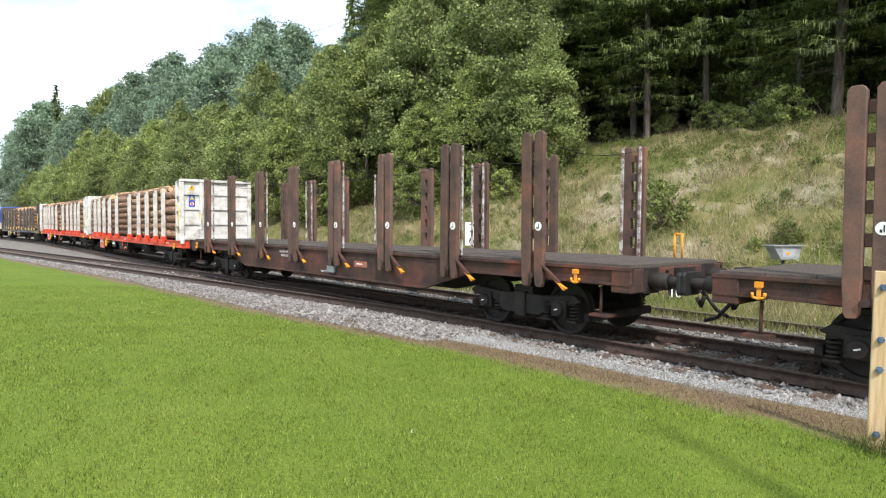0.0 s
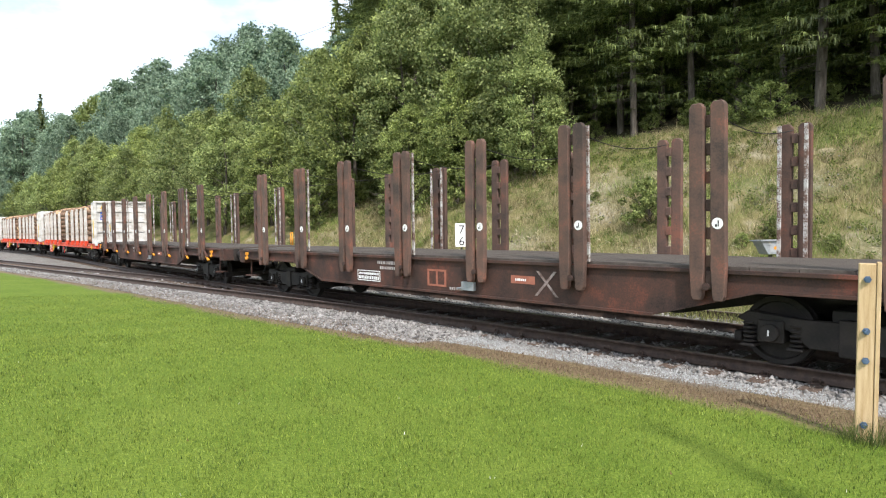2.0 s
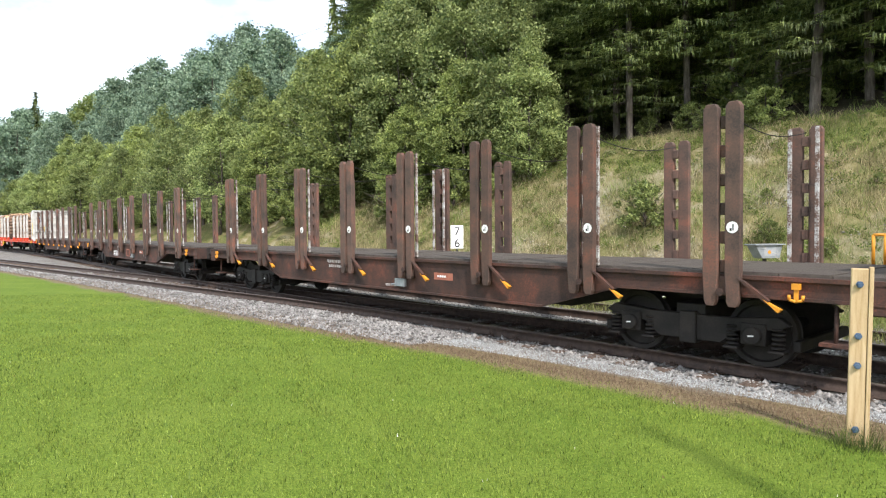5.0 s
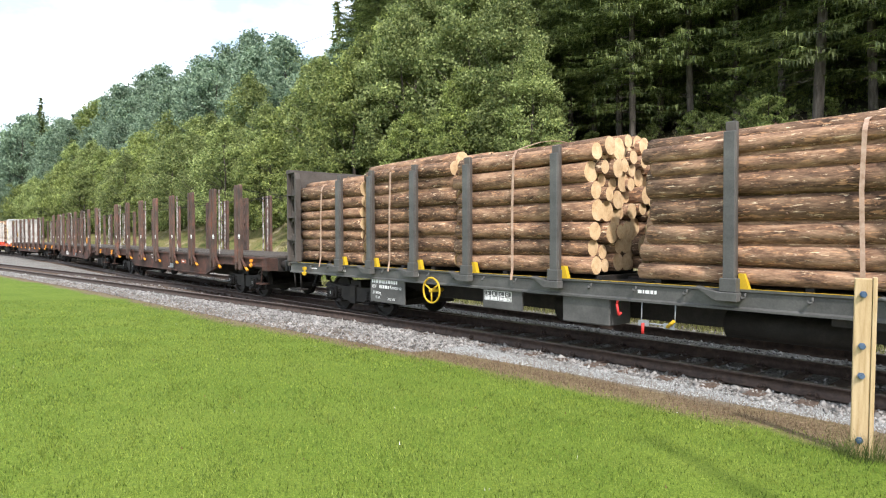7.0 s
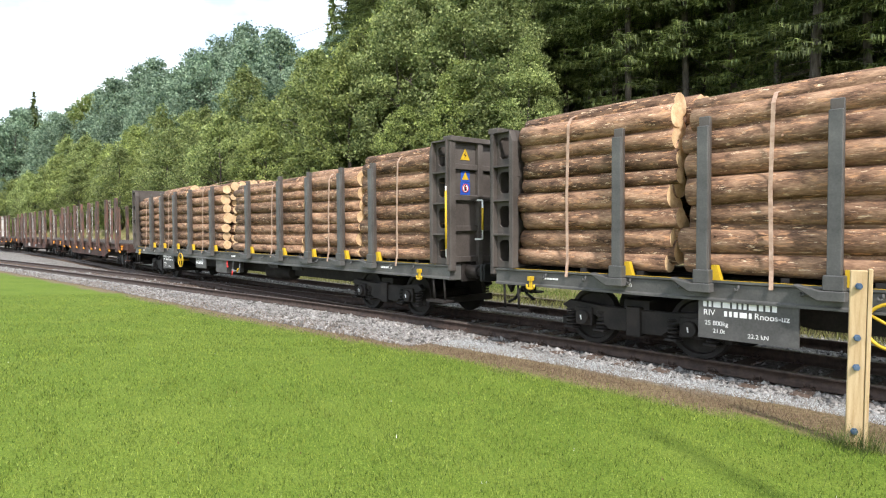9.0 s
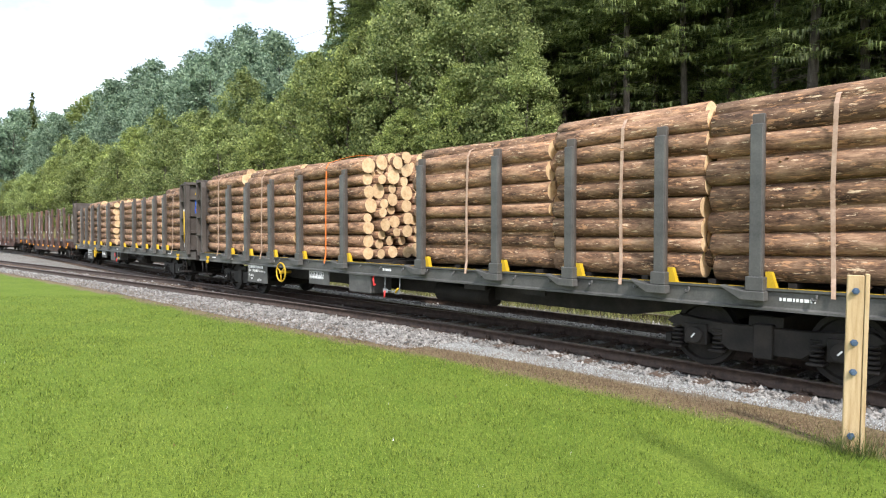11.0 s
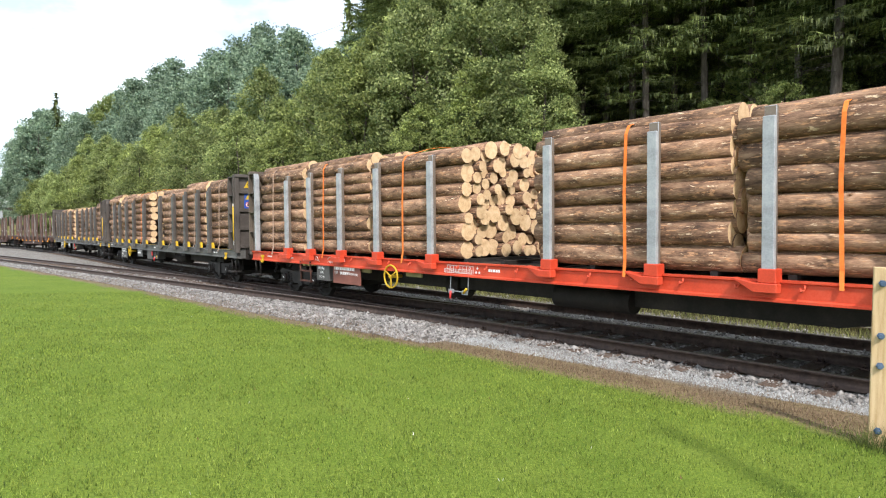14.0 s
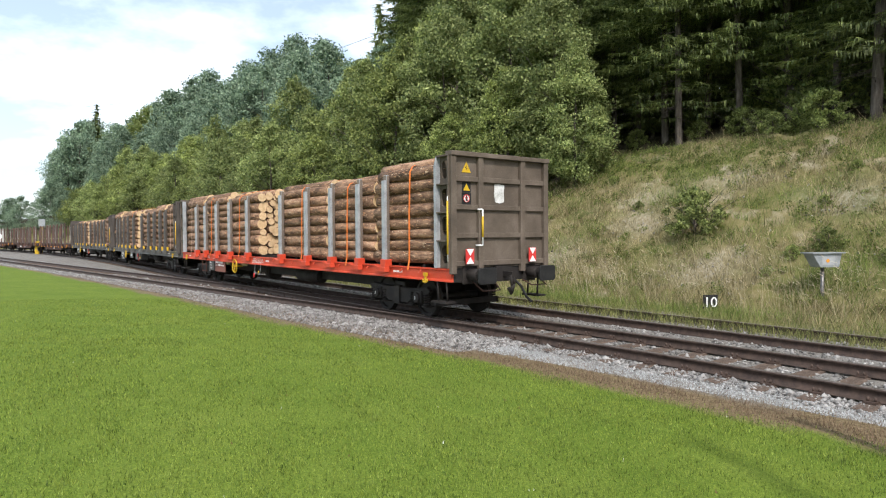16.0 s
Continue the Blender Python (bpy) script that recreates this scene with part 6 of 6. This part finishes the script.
def flat_wagon(mid, seed, marks):
    random.seed(seed)
    w = tagged(new("stake_wagon"), "empty rusty brown bogie flat wagon with tall double stakes", "railway wagon", "wagons of the train")
    hx = 9.53
    for y in (1.38, -1.38):
        s = 1 if y > 0 else -1
        g = bmesh.new()
        extrude_xz(g, [(-hx, 1.26), (hx, 1.26), (hx, 1.0), (6.1, 1.0), (4.6, 0.58), (-4.6, 0.58), (-6.1, 1.0), (-hx, 1.0)], y - 0.02, y + 0.0)
        box(g, -hx, hx, y - 0.06, y + 0.05, 1.22, 1.27)
        extrude_xz(g, [(-hx, 1.03), (-6.12, 1.03), (-4.62, 0.61), (4.62, 0.61), (6.12, 1.03), (hx, 1.03), (hx, 0.99), (6.08, 0.99), (4.58, 0.57), (-4.58, 0.57), (-6.08, 0.99), (-hx, 0.99)], y - 0.05, y + 0.05)
        part("side_girder", g, M_RUST, w)
    g = bmesh.new()
    for y in (-0.4, 0.4):
        extrude_xz(g, [(-hx, 0.9), (-6, 0.8), (-4.5, 0.5), (4.5, 0.5), (6, 0.8), (hx, 0.9), (hx, 1.2), (-hx, 1.2)], y - 0.06, y + 0.06)
    part("underframe", g, M_DARK, w)
    bm = bmesh.new()
    box(bm, 0, (2 * hx - 0.1) / 32 - 0.012, -1.33, 1.33, 0, 0.05)
    plank = finish(bm, "deck_board", M_DECK)
    for i in range(32):
        share("deck_board", plank, w, Matrix.Translation((-hx + 0.05 + i * (2 * hx - 0.1) / 32, 0, 1.26 + random.uniform(-0.006, 0.006))))
    for i in range(8):
        x = -hx + 1.86 + 2.2 * i
        for y, turn in ((1.44, 0), (-1.44, 180)):
            o = share("stake", FSTAKE, w, Matrix.Translation((x, y, 0)) @ pose(0, 0, 0, random.uniform(-0.25, 0.25), random.uniform(-0.3, 0.3), turn))
            if (i * 3 + seed + (turn > 0)) % 2 == 0:
                share("flange", FLANGE, o, Matrix.Translation((0, -0.09, 0)), "worn whitish inner flange")
            g = bmesh.new()
            tube(g, (0.0, 0.1, 1.05), (0.0, 0.13, 1.05), 0.05, 10)
            if turn == 0 and not marks:
                extrude_xz(g, [(-0.3, 1.2), (-0.2, 1.24), (-0.56, 0.94), (-0.6, 0.98)], 0.04, 0.10)
            part("latch", g, M_RUST, o)
            if turn == 0 and not marks:
                g = bmesh.new()
                extrude_xz(g, [(-0.56, 0.97), (-0.52, 1.0), (-0.7, 0.84), (-0.74, 0.88)], 0.035, 0.105)
                part("latch_handle", g, M_ORANGE, o, "orange handle tip")
            if turn == 0:
                g = bmesh.new()
                tube(g, (-0.145, 0.09, 1.88), (-0.145, 0.095, 1.88), 0.075, 16)
                part("disc", g, M_SIGNWHITE, o, "white disc with a black mark")
                g = bmesh.new()
                box(g, -0.165, -0.15, 0.096, 0.098, 1.84, 1.92)
                box(g, -0.14, -0.115, 0.096, 0.098, 1.835, 1.87)
                part("disc_mark", g, M_BLACK, o)
        # cable between the tops
        g = bmesh.new()
        pts = [(x, 1.40 - 2.8 * k / 8, 3.36 - 0.16 * math.sin(math.pi * k / 8)) for k in range(9)]
        pipe(g, pts, 0.008, 4)
        part("chain", g, M_DARK, w)
    running_gear(w, mid, (7.0, -7.0))
    end_gear(w, hx)
    for sgn in (1, -1):
        g = bmesh.new()
        box(g, min(sgn * hx, sgn * (hx - 0.35)), max(sgn * hx, sgn * (hx - 0.35)), -1.34, 1.42, 0.88, 1.25)
        part("headstock", g, M_RUST, w, bevel=0.015)
        share("rope_hook", HOOK_O, w, Matrix.Translation((8.9 if sgn > 0 else -8.55, 1.46, 1.13)), "orange rope hook")
        g = bmesh.new()
        tube(g, (sgn * (hx - 0.6), 1.3, 0.95), (sgn * (hx - 0.6), 1.32, 0.5), 0.025, 6)
        box(g, sgn * hx - 0.75 if sgn > 0 else -hx + 0.4, sgn * hx - 0.4 if sgn > 0 else -hx + 0.75, 1.15, 1.42, 0.48, 0.52)
        part("step", g, M_RUST, w)
        if sgn < 0:
            g = bmesh.new()
            pipe(g, [(-8.6, -1.42, 1.3), (-8.6, -1.42, 1.75), (-8.75, -1.42, 1.75), (-8.75, -1.42, 1.3)], 0.024, 6)
            part("handle", g, M_ORANGE, w, "orange upright handle")
    Y = 1.385
    if marks:
        g = bmesh.new()
        box(g, 2.1, 3.0, Y, Y + 0.003, 0.68, 0.70); box(g, 2.1, 3.0, Y, Y + 0.003, 0.90, 0.92); box(g, 2.1, 2.12, Y, Y + 0.003, 0.68, 0.92); box(g, 2.98, 3.0, Y, Y + 0.003, 0.68, 0.92)
        part("line_table", g, M_SIGNWHITE, w)
        bars("load_mark", w, 2.15, 2.95, Y, 0.82, 0.05, M_SIGNWHITE)
        bars("load_mark", w, 2.15, 2.95, Y, 0.72, 0.07, M_SIGNWHITE)
        g = bmesh.new()
        for a, b in (((-0.1, 1.02), (-0.1, 0.72)), ((0.42, 1.02), (0.42, 0.72))):
            box(g, min(a[0], b[0]) - 0.03, max(a[0], b[0]) + 0.03, Y, Y + 0.003, b[1], a[1])
        box(g, -0.13, 0.45, Y, Y + 0.003, 0.70, 0.74); box(g, -0.13, 0.45, Y, Y + 0.003, 1.0, 1.04); box(g, 0.13, 0.18, Y, Y + 0.003, 0.74, 1.0)
        part("painted_emblem", g, M_EMBLEM, w, "faded reddish emblem frame")
        g = bmesh.new()
        for sg in (1, -1):
            extrude_xz(g, [(-2.65 - sg * 0.25, 0.70), (-2.65 - sg * 0.19, 0.70), (-2.65 + sg * 0.22, 1.12), (-2.65 + sg * 0.16, 1.12)], Y + (0.001 if sg > 0 else 0.005), Y + (0.004 if sg > 0 else 0.008))
        part("painted_cross", g, M_FAINT, w, "faded white painted cross")
    bars("number_mark", w, 1.35, 2.2, Y, 1.08, 0.07, M_CHALK)
    bars("owner_mark", w, 1.35, 2.1, Y, 0.97, 0.06, M_CHALK)
    bars("small_mark", w, -0.6, -0.2, Y, 0.66, 0.05, M_CHALK)
    bars("small_mark", w, -2.2, -1.95, Y + 0.003, 0.93, 0.04, M_SIGNWHITE)
    g = bmesh.new()
    box(g, -2.4, -1.85, Y, Y + 0.002, 0.88, 1.02)
    part("paint_patch", g, M_EMBLEM, w, "fresh reddish paint patch")
    g = bmesh.new()
    box(g, -0.95, -0.62, 1.36, 1.44, 0.68, 0.84)
    tube(g, (-0.8, 1.4, 0.76), (-0.5, 1.44, 0.70), 0.02, 6)
    part("brake_box", g, M_LAMP, w, "small pale grey brake changeover box")
    RIDERS.append((w, mid, 7.0))
    return w


M_EMBLEM = material("faded_red", [(0.26, 0.09, 0.06), (0.36, 0.14, 0.09)], 6.0, 0.8, bump=0.1)
M_FAINT = material("faint_white", [(0.10, 0.06, 0.05), (0.22, 0.17, 0.155), (0.34, 0.30, 0.28)], 9.0, 0.8, bump=0.05)
M_CHALK = material("faded_white", [(0.20, 0.14, 0.12), (0.5, 0.47, 0.45)], 6.0, 0.8, bump=0.05)


def locomotive(mid):
    w = tagged(new("locomotive"), "blue and white electric locomotive at the head", "locomotive", "wagons of the train")
    g = bmesh.new()
    extrude_yz(g, [(-1.48, 1.1), (1.48, 1.1), (1.48, 3.2), (1.1, 3.8), (-1.1, 3.8), (-1.48, 3.2)], -9.2, 9.2)
    part("body", g, M_BLUE, w, bevel=0.1)
    g = bmesh.new()
    box(g, -9.25, 9.25, -1.5, 1.5, 1.1, 1.9)
    part("skirt", g, M_WHITE, w, bevel=0.03)
    g = bmesh.new()
    box(g, -9.26, -9.2, -1.2, 1.2, 2.5, 3.3)
    part("cab_window", g, M_BLACK, w)
    g = bmesh.new()
    box(g, -8.5, 8.5, -1.2, 1.2, 0.7, 1.1)
    part("underframe", g, M_DARK, w)
    running_gear(w, mid, (5.5, -5.5))
    end_gear(w, 9.3)
    RIDERS.append((w, mid, 5.5))


M_PAPER = material("weathered_paper", [(0.36, 0.36, 0.34), (0.55, 0.55, 0.53), (0.66, 0.66, 0.64)], 5.0, 0.8, bump=0.1)


def tail_details(w):
    """The last wagon's tail boards and paint patch."""
    for y in (-0.86, 0.98):
        g = bmesh.new()
        box(g, -10.62, -10.60, y - 0.11, y + 0.11, 1.30, 1.62)
        part("tail_board", g, M_SIGNRED, w, "red and white tail board")
        g = bmesh.new()
        extrude_yz(g, [(y - 0.10, 1.615), (y + 0.10, 1.615), (y, 1.475)], -10.626, -10.62)
        extrude_yz(g, [(y - 0.10, 1.305), (y + 0.10, 1.305), (y, 1.445)], -10.626, -10.62)
        part("tail_board_white", g, M_SIGNWHITE, w)
    g = bmesh.new()
    extrude_yz(g, [(-0.11, 2.64), (0.02, 2.61), (0.15, 2.63), (0.185, 2.82), (0.17, 3.02), (0.06, 3.035), (-0.12, 3.01), (-0.10, 2.84)], -10.487, -10.48)
    part("paper_notice", g, M_PAPER, w, "pale weathered sheet stuck to the end wall")
    g = bmesh.new()
    pipe(g, [(-10.5, 0.2, 0.9), (-10.75, 0.25, 0.72), (-10.75, 0.75, 0.72), (-10.5, 0.8, 0.9)], 0.015, 6)
    pipe(g, [(-10.5, -1.2, 0.9), (-10.75, -1.15, 0.78), (-10.75, -0.7, 0.78), (-10.5, -0.65, 0.9)], 0.015, 6)
    part("shunter_handle", g, M_RUST, w)


def train():
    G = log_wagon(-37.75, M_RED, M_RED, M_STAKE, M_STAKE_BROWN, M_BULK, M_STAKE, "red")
    tail_details(G)
    E = log_wagon(-15.63, M_GREY, M_GREY, M_GREY, M_BULK_DARK, M_BULK_DARK, M_BULK_DARK, "grey")
    D = log_wagon(6.49, M_GREY, M_GREY, M_GREY, M_BULK_DARK, M_BULK_DARK, M_BULK_DARK, "grey")
    load(-37.75, 1, (0.8, -1.25), [(9.0, M_STRAP_OLD), (6.05, M_STRAP), (2.6, M_STRAP), (-3.0, M_STRAP), (-5.9, M_STRAP), (-8.9, M_STRAP)])
    load(-15.63, 2, (0.8, -1.1), [(8.9, M_STRAP_OLD), (5.8, M_STRAP_OLD), (2.3, M_STRAP), (-2.7, M_STRAP_OLD), (-6.0, M_STRAP_OLD), (-8.8, M_STRAP_OLD)])
    load(6.49, 3, (0.9, -0.15), [(8.9, M_STRAP_OLD), (6.0, M_STRAP_OLD), (2.4, M_STRAP_OLD), (-2.9, M_STRAP_OLD), (-6.0, M_STRAP_OLD), (-8.8, M_STRAP_OLD)])
    flat_wagon(27.75, 1, False)
    flat_wagon(48.04, 2, True)
    flat_wagon(68.31, 3, False)
    Z1 = log_wagon(89.8, M_RED, M_RED, M_WHITE, M_WHITE, M_WHITE, M_WHITE, "white")
    load(89.8, 4, (-1.0, -1.2), [], True)
    log_wagon(112.1, M_RED, M_RED, M_WHITE, M_WHITE, M_WHITE, M_WHITE, "white")
    load(112.1, 5, (0.5, 0.4), [], True)
    log_wagon(134.3, M_GREY, M_GREY, M_GREY, M_BULK_DARK, M_BULK_DARK, M_BULK_DARK, "grey")
    load(134.3, 6, (0.5, 0.4), [], True)
    locomotive(155.5)


# ---- things beside the line ----
def timber_post():
    w = tagged(new("timber_post"), "pale squared timber post with blue bolts, grass round its foot", "post")
    g = bmesh.new()
    box(g, -0.068, 0.068, -0.05, 0.05, -0.35, 1.60)
    part("plank", g, M_POST, w, bevel=0.006)
    g = bmesh.new()
    box(g, 0.07, 0.105, -0.06, 0.06, -0.35, 1.615)
    part("plank", g, M_POST, w, "paler side plank", bevel=0.004)
    for z in (1.46, 0.99, 0.72, 0.13):
        g = bmesh.new()
        tube(g, (0.0, -0.05, z), (0.0, -0.075, z), 0.032, 6)
        tube(g, (0.0, -0.07, z), (0.0, -0.10, z), 0.018, 8)
        part("bolt", g, M_BOLT, w, "blue-grey bolt head")
    w.matrix_basis = pose(3.90, 5.70, -0.10, 0.6, 0.8, -32)
    rng = np.random.default_rng(44)
    n = 350
    x, y = 3.86 + 0.11 * rng.standard_normal(n), 5.6 + 0.11 * rng.standard_normal(n)
    s = (x - P0[0]) * ALONG[0] + (y - P0[1]) * ALONG[1]
    d = (x - P0[0]) * ACROSS[0] + (y - P0[1]) * ACROSS[1]
    blades("post_foot_grass", s, d, rng.uniform(0.08, 0.3, n), 0.006, rng.uniform(0.2, 0.8, n), [M_TUFT_GREEN], "long grass tuft round the post", "grass", 45)


M_BOLT = material("blue_bolt", [(0.06, 0.10, 0.17), (0.12, 0.17, 0.25)], 9.0, 0.45, 0.3, bump=0.05)


def point_lamp(s, d):
    """A low grey lamp box with a slanted hood on a post."""
    w = tagged(new("signal_lamp"), "grey hooded lamp box with amber lens on a thin post", "signal lamp")
    g = bmesh.new()
    tube(g, (0, 0, -0.3), (0, 0, 1.0), 0.045, 10)
    part("post", g, M_STEEL, w)
    g = bmesh.new()
    extrude_xz(g, [(-0.42, 1.36), (0.42, 1.36), (0.34, 1.02), (-0.2, 1.02)], -0.16, 0.16)
    part("housing", g, M_LAMP, w, bevel=0.01)
    g = bmesh.new()
    box(g, -0.46, 0.46, -0.22, 0.20, 1.36, 1.385)
    part("hood", g, M_LAMP, w)
    g = bmesh.new()
    box(g, -0.16, 0.2, -0.168, -0.16, 1.08, 1.27)
    part("window", g, M_STAKE, w, "pale lamp window")
    g = bmesh.new()
    tube(g, (0.0, -0.17, 1.18), (0.0, -0.18, 1.18), 0.045, 14)
    part("lens", g, M_ORANGE, w, "amber lens")
    w.matrix_basis = Matrix.Translation(sd(s, d, float(ground_z(s, d)) - 0.28)) @ pose(0, 0, 0, 0, 0, 14)


M_LAMP = material("lamp_grey", [(0.22, 0.24, 0.25), (0.33, 0.35, 0.36)], 6.0, 0.5, 0.2, bump=0.05)


def board(s, d, body, wd, ht, z0, black, turn, stacked=False):
    w = tagged(new("distance_board"), ("black" if black else "white") + " trackside board with the number " + body.replace("\n", ""), "sign")
    g = bmesh.new()
    tube(g, (0, 0.03, -0.2), (0, 0.03, z0 + 0.05), 0.03, 8)
    part("post", g, M_DARK, w)
    g = bmesh.new()
    box(g, -wd / 2, wd / 2, -0.012, 0.012, z0, z0 + ht)
    part("panel", g, M_BLACK if black else M_SIGNWHITE, w, bevel=0.004)
    lines = body.split("\n")
    for i, c in enumerate(lines):
        sz = ht / len(lines) * 1.05
        lettering("number", c, sz, M_SIGNWHITE if black else M_BLACK, w, Matrix.Translation((0, -0.016, z0 + ht - (i + 0.88) * ht / len(lines))) @ pose(0, 0, 0, 90, 0, 0), "CENTER")
    w.matrix_basis = Matrix.Translation(sd(s, d, float(ground_z(s, d)))) @ pose(0, 0, 0, 0, 0, turn)


def beside():
    timber_post()
    point_lamp(1.0, 7.35)
    board(3.2, 6.05, "10", 0.40, 0.36, 0.09, True, 6)
    board(12.25, 6.9, "7\n6", 0.5, 0.9, 0.97, False, 8)
    w = tagged(new("utility_pole"), "plain round wooden pole on the lawn", "pole")
    g = bmesh.new()
    tube(g, (0, 0, -0.5), (0, 0, 7.9), 0.11, 14, 0.08)
    part("shaft", g, M_TRUNK, w)
    w.matrix_basis = pose(3.95, -1.55, 0.15)
    # far sign and building at the station
    w = tagged(new("station_sign"), "white square sign on a yellowish post far along the line", "sign")
    g = bmesh.new()
    tube(g, (0, 0, -0.3), (0, 0, 3.6), 0.07, 8)
    part("post", g, M_YELLOW, w)
    g = bmesh.new()
    box(g, -0.38, 0.38, -0.03, 0.03, 3.6, 4.6)
    part("panel", g, M_LAMP, w)
    w.matrix_basis = pose(-58.6, 82.3, -0.1, 0, 0, 30)
    w = tagged(new("station_sign"), "round white disc on a thin post by the platform", "sign")
    g = bmesh.new()
    tube(g, (0, 0, -0.3), (0, 0, 2.2), 0.05, 8)
    part("post", g, M_DARK, w)
    g = bmesh.new()
    tube(g, (0, -0.03, 2.3), (0, 0.03, 2.3), 0.45, 20)
    part("disc", g, M_SIGNWHITE, w)
    w.matrix_basis = pose(-66.5, 84.5, -0.1, 0, 0, 36)
    w = tagged(new("electrical_cabinet"), "small yellow cabinet beside the far track", "cabinet")
    g = bmesh.new()
    box(g, -0.25, 0.25, -0.2, 0.2, -0.1, 1.55)
    part("body", g, M_YELLOW, w, bevel=0.02)
    g = bmesh.new()
    box(g, -0.3, 0.3, -0.25, 0.25, 1.55, 1.62)
    part("lid", g, M_YELLOW, w, bevel=0.01)
    w.matrix_basis = pose(-58.1, 80.6, -0.1, 0, 0, 30)
    # overhead line across the valley
    w = tagged(new("overhead_cable"), "thin dark overhead cable against the trees", "cable")
    a, b = Vector((-95, 150, 34)), Vector((32, 40, 30))
    g = bmesh.new()
    pts = [a.lerp(b, i / 24) - Vector((0, 0, 5.0 * math.sin(math.pi * i / 24))) for i in range(25)]
    pipe(g, pts, 0.03, 5)
    part("wire", g, M_BLACK, w)


# ---- build ----
ground()
tracks()
train()
beside()
woods()
grass()
ballast()
fine_gravel()


def motions():
    times = [i * 0.5 for i in range(33)]
    for ob, mid, half in RIDERS:
        walk(ob, [(t, train_pose(mid, half, t)) for t in times])
    steps = [i / 15 for i in range(241)]
    for ws, x in WHEELS:
        walk(ws, [(t, pose(x, 0, 0.46, 0, math.degrees(float(np.interp(t, RUN_T, RUN_S)) / 0.455) % 360, 0)) for t in steps])


motions()
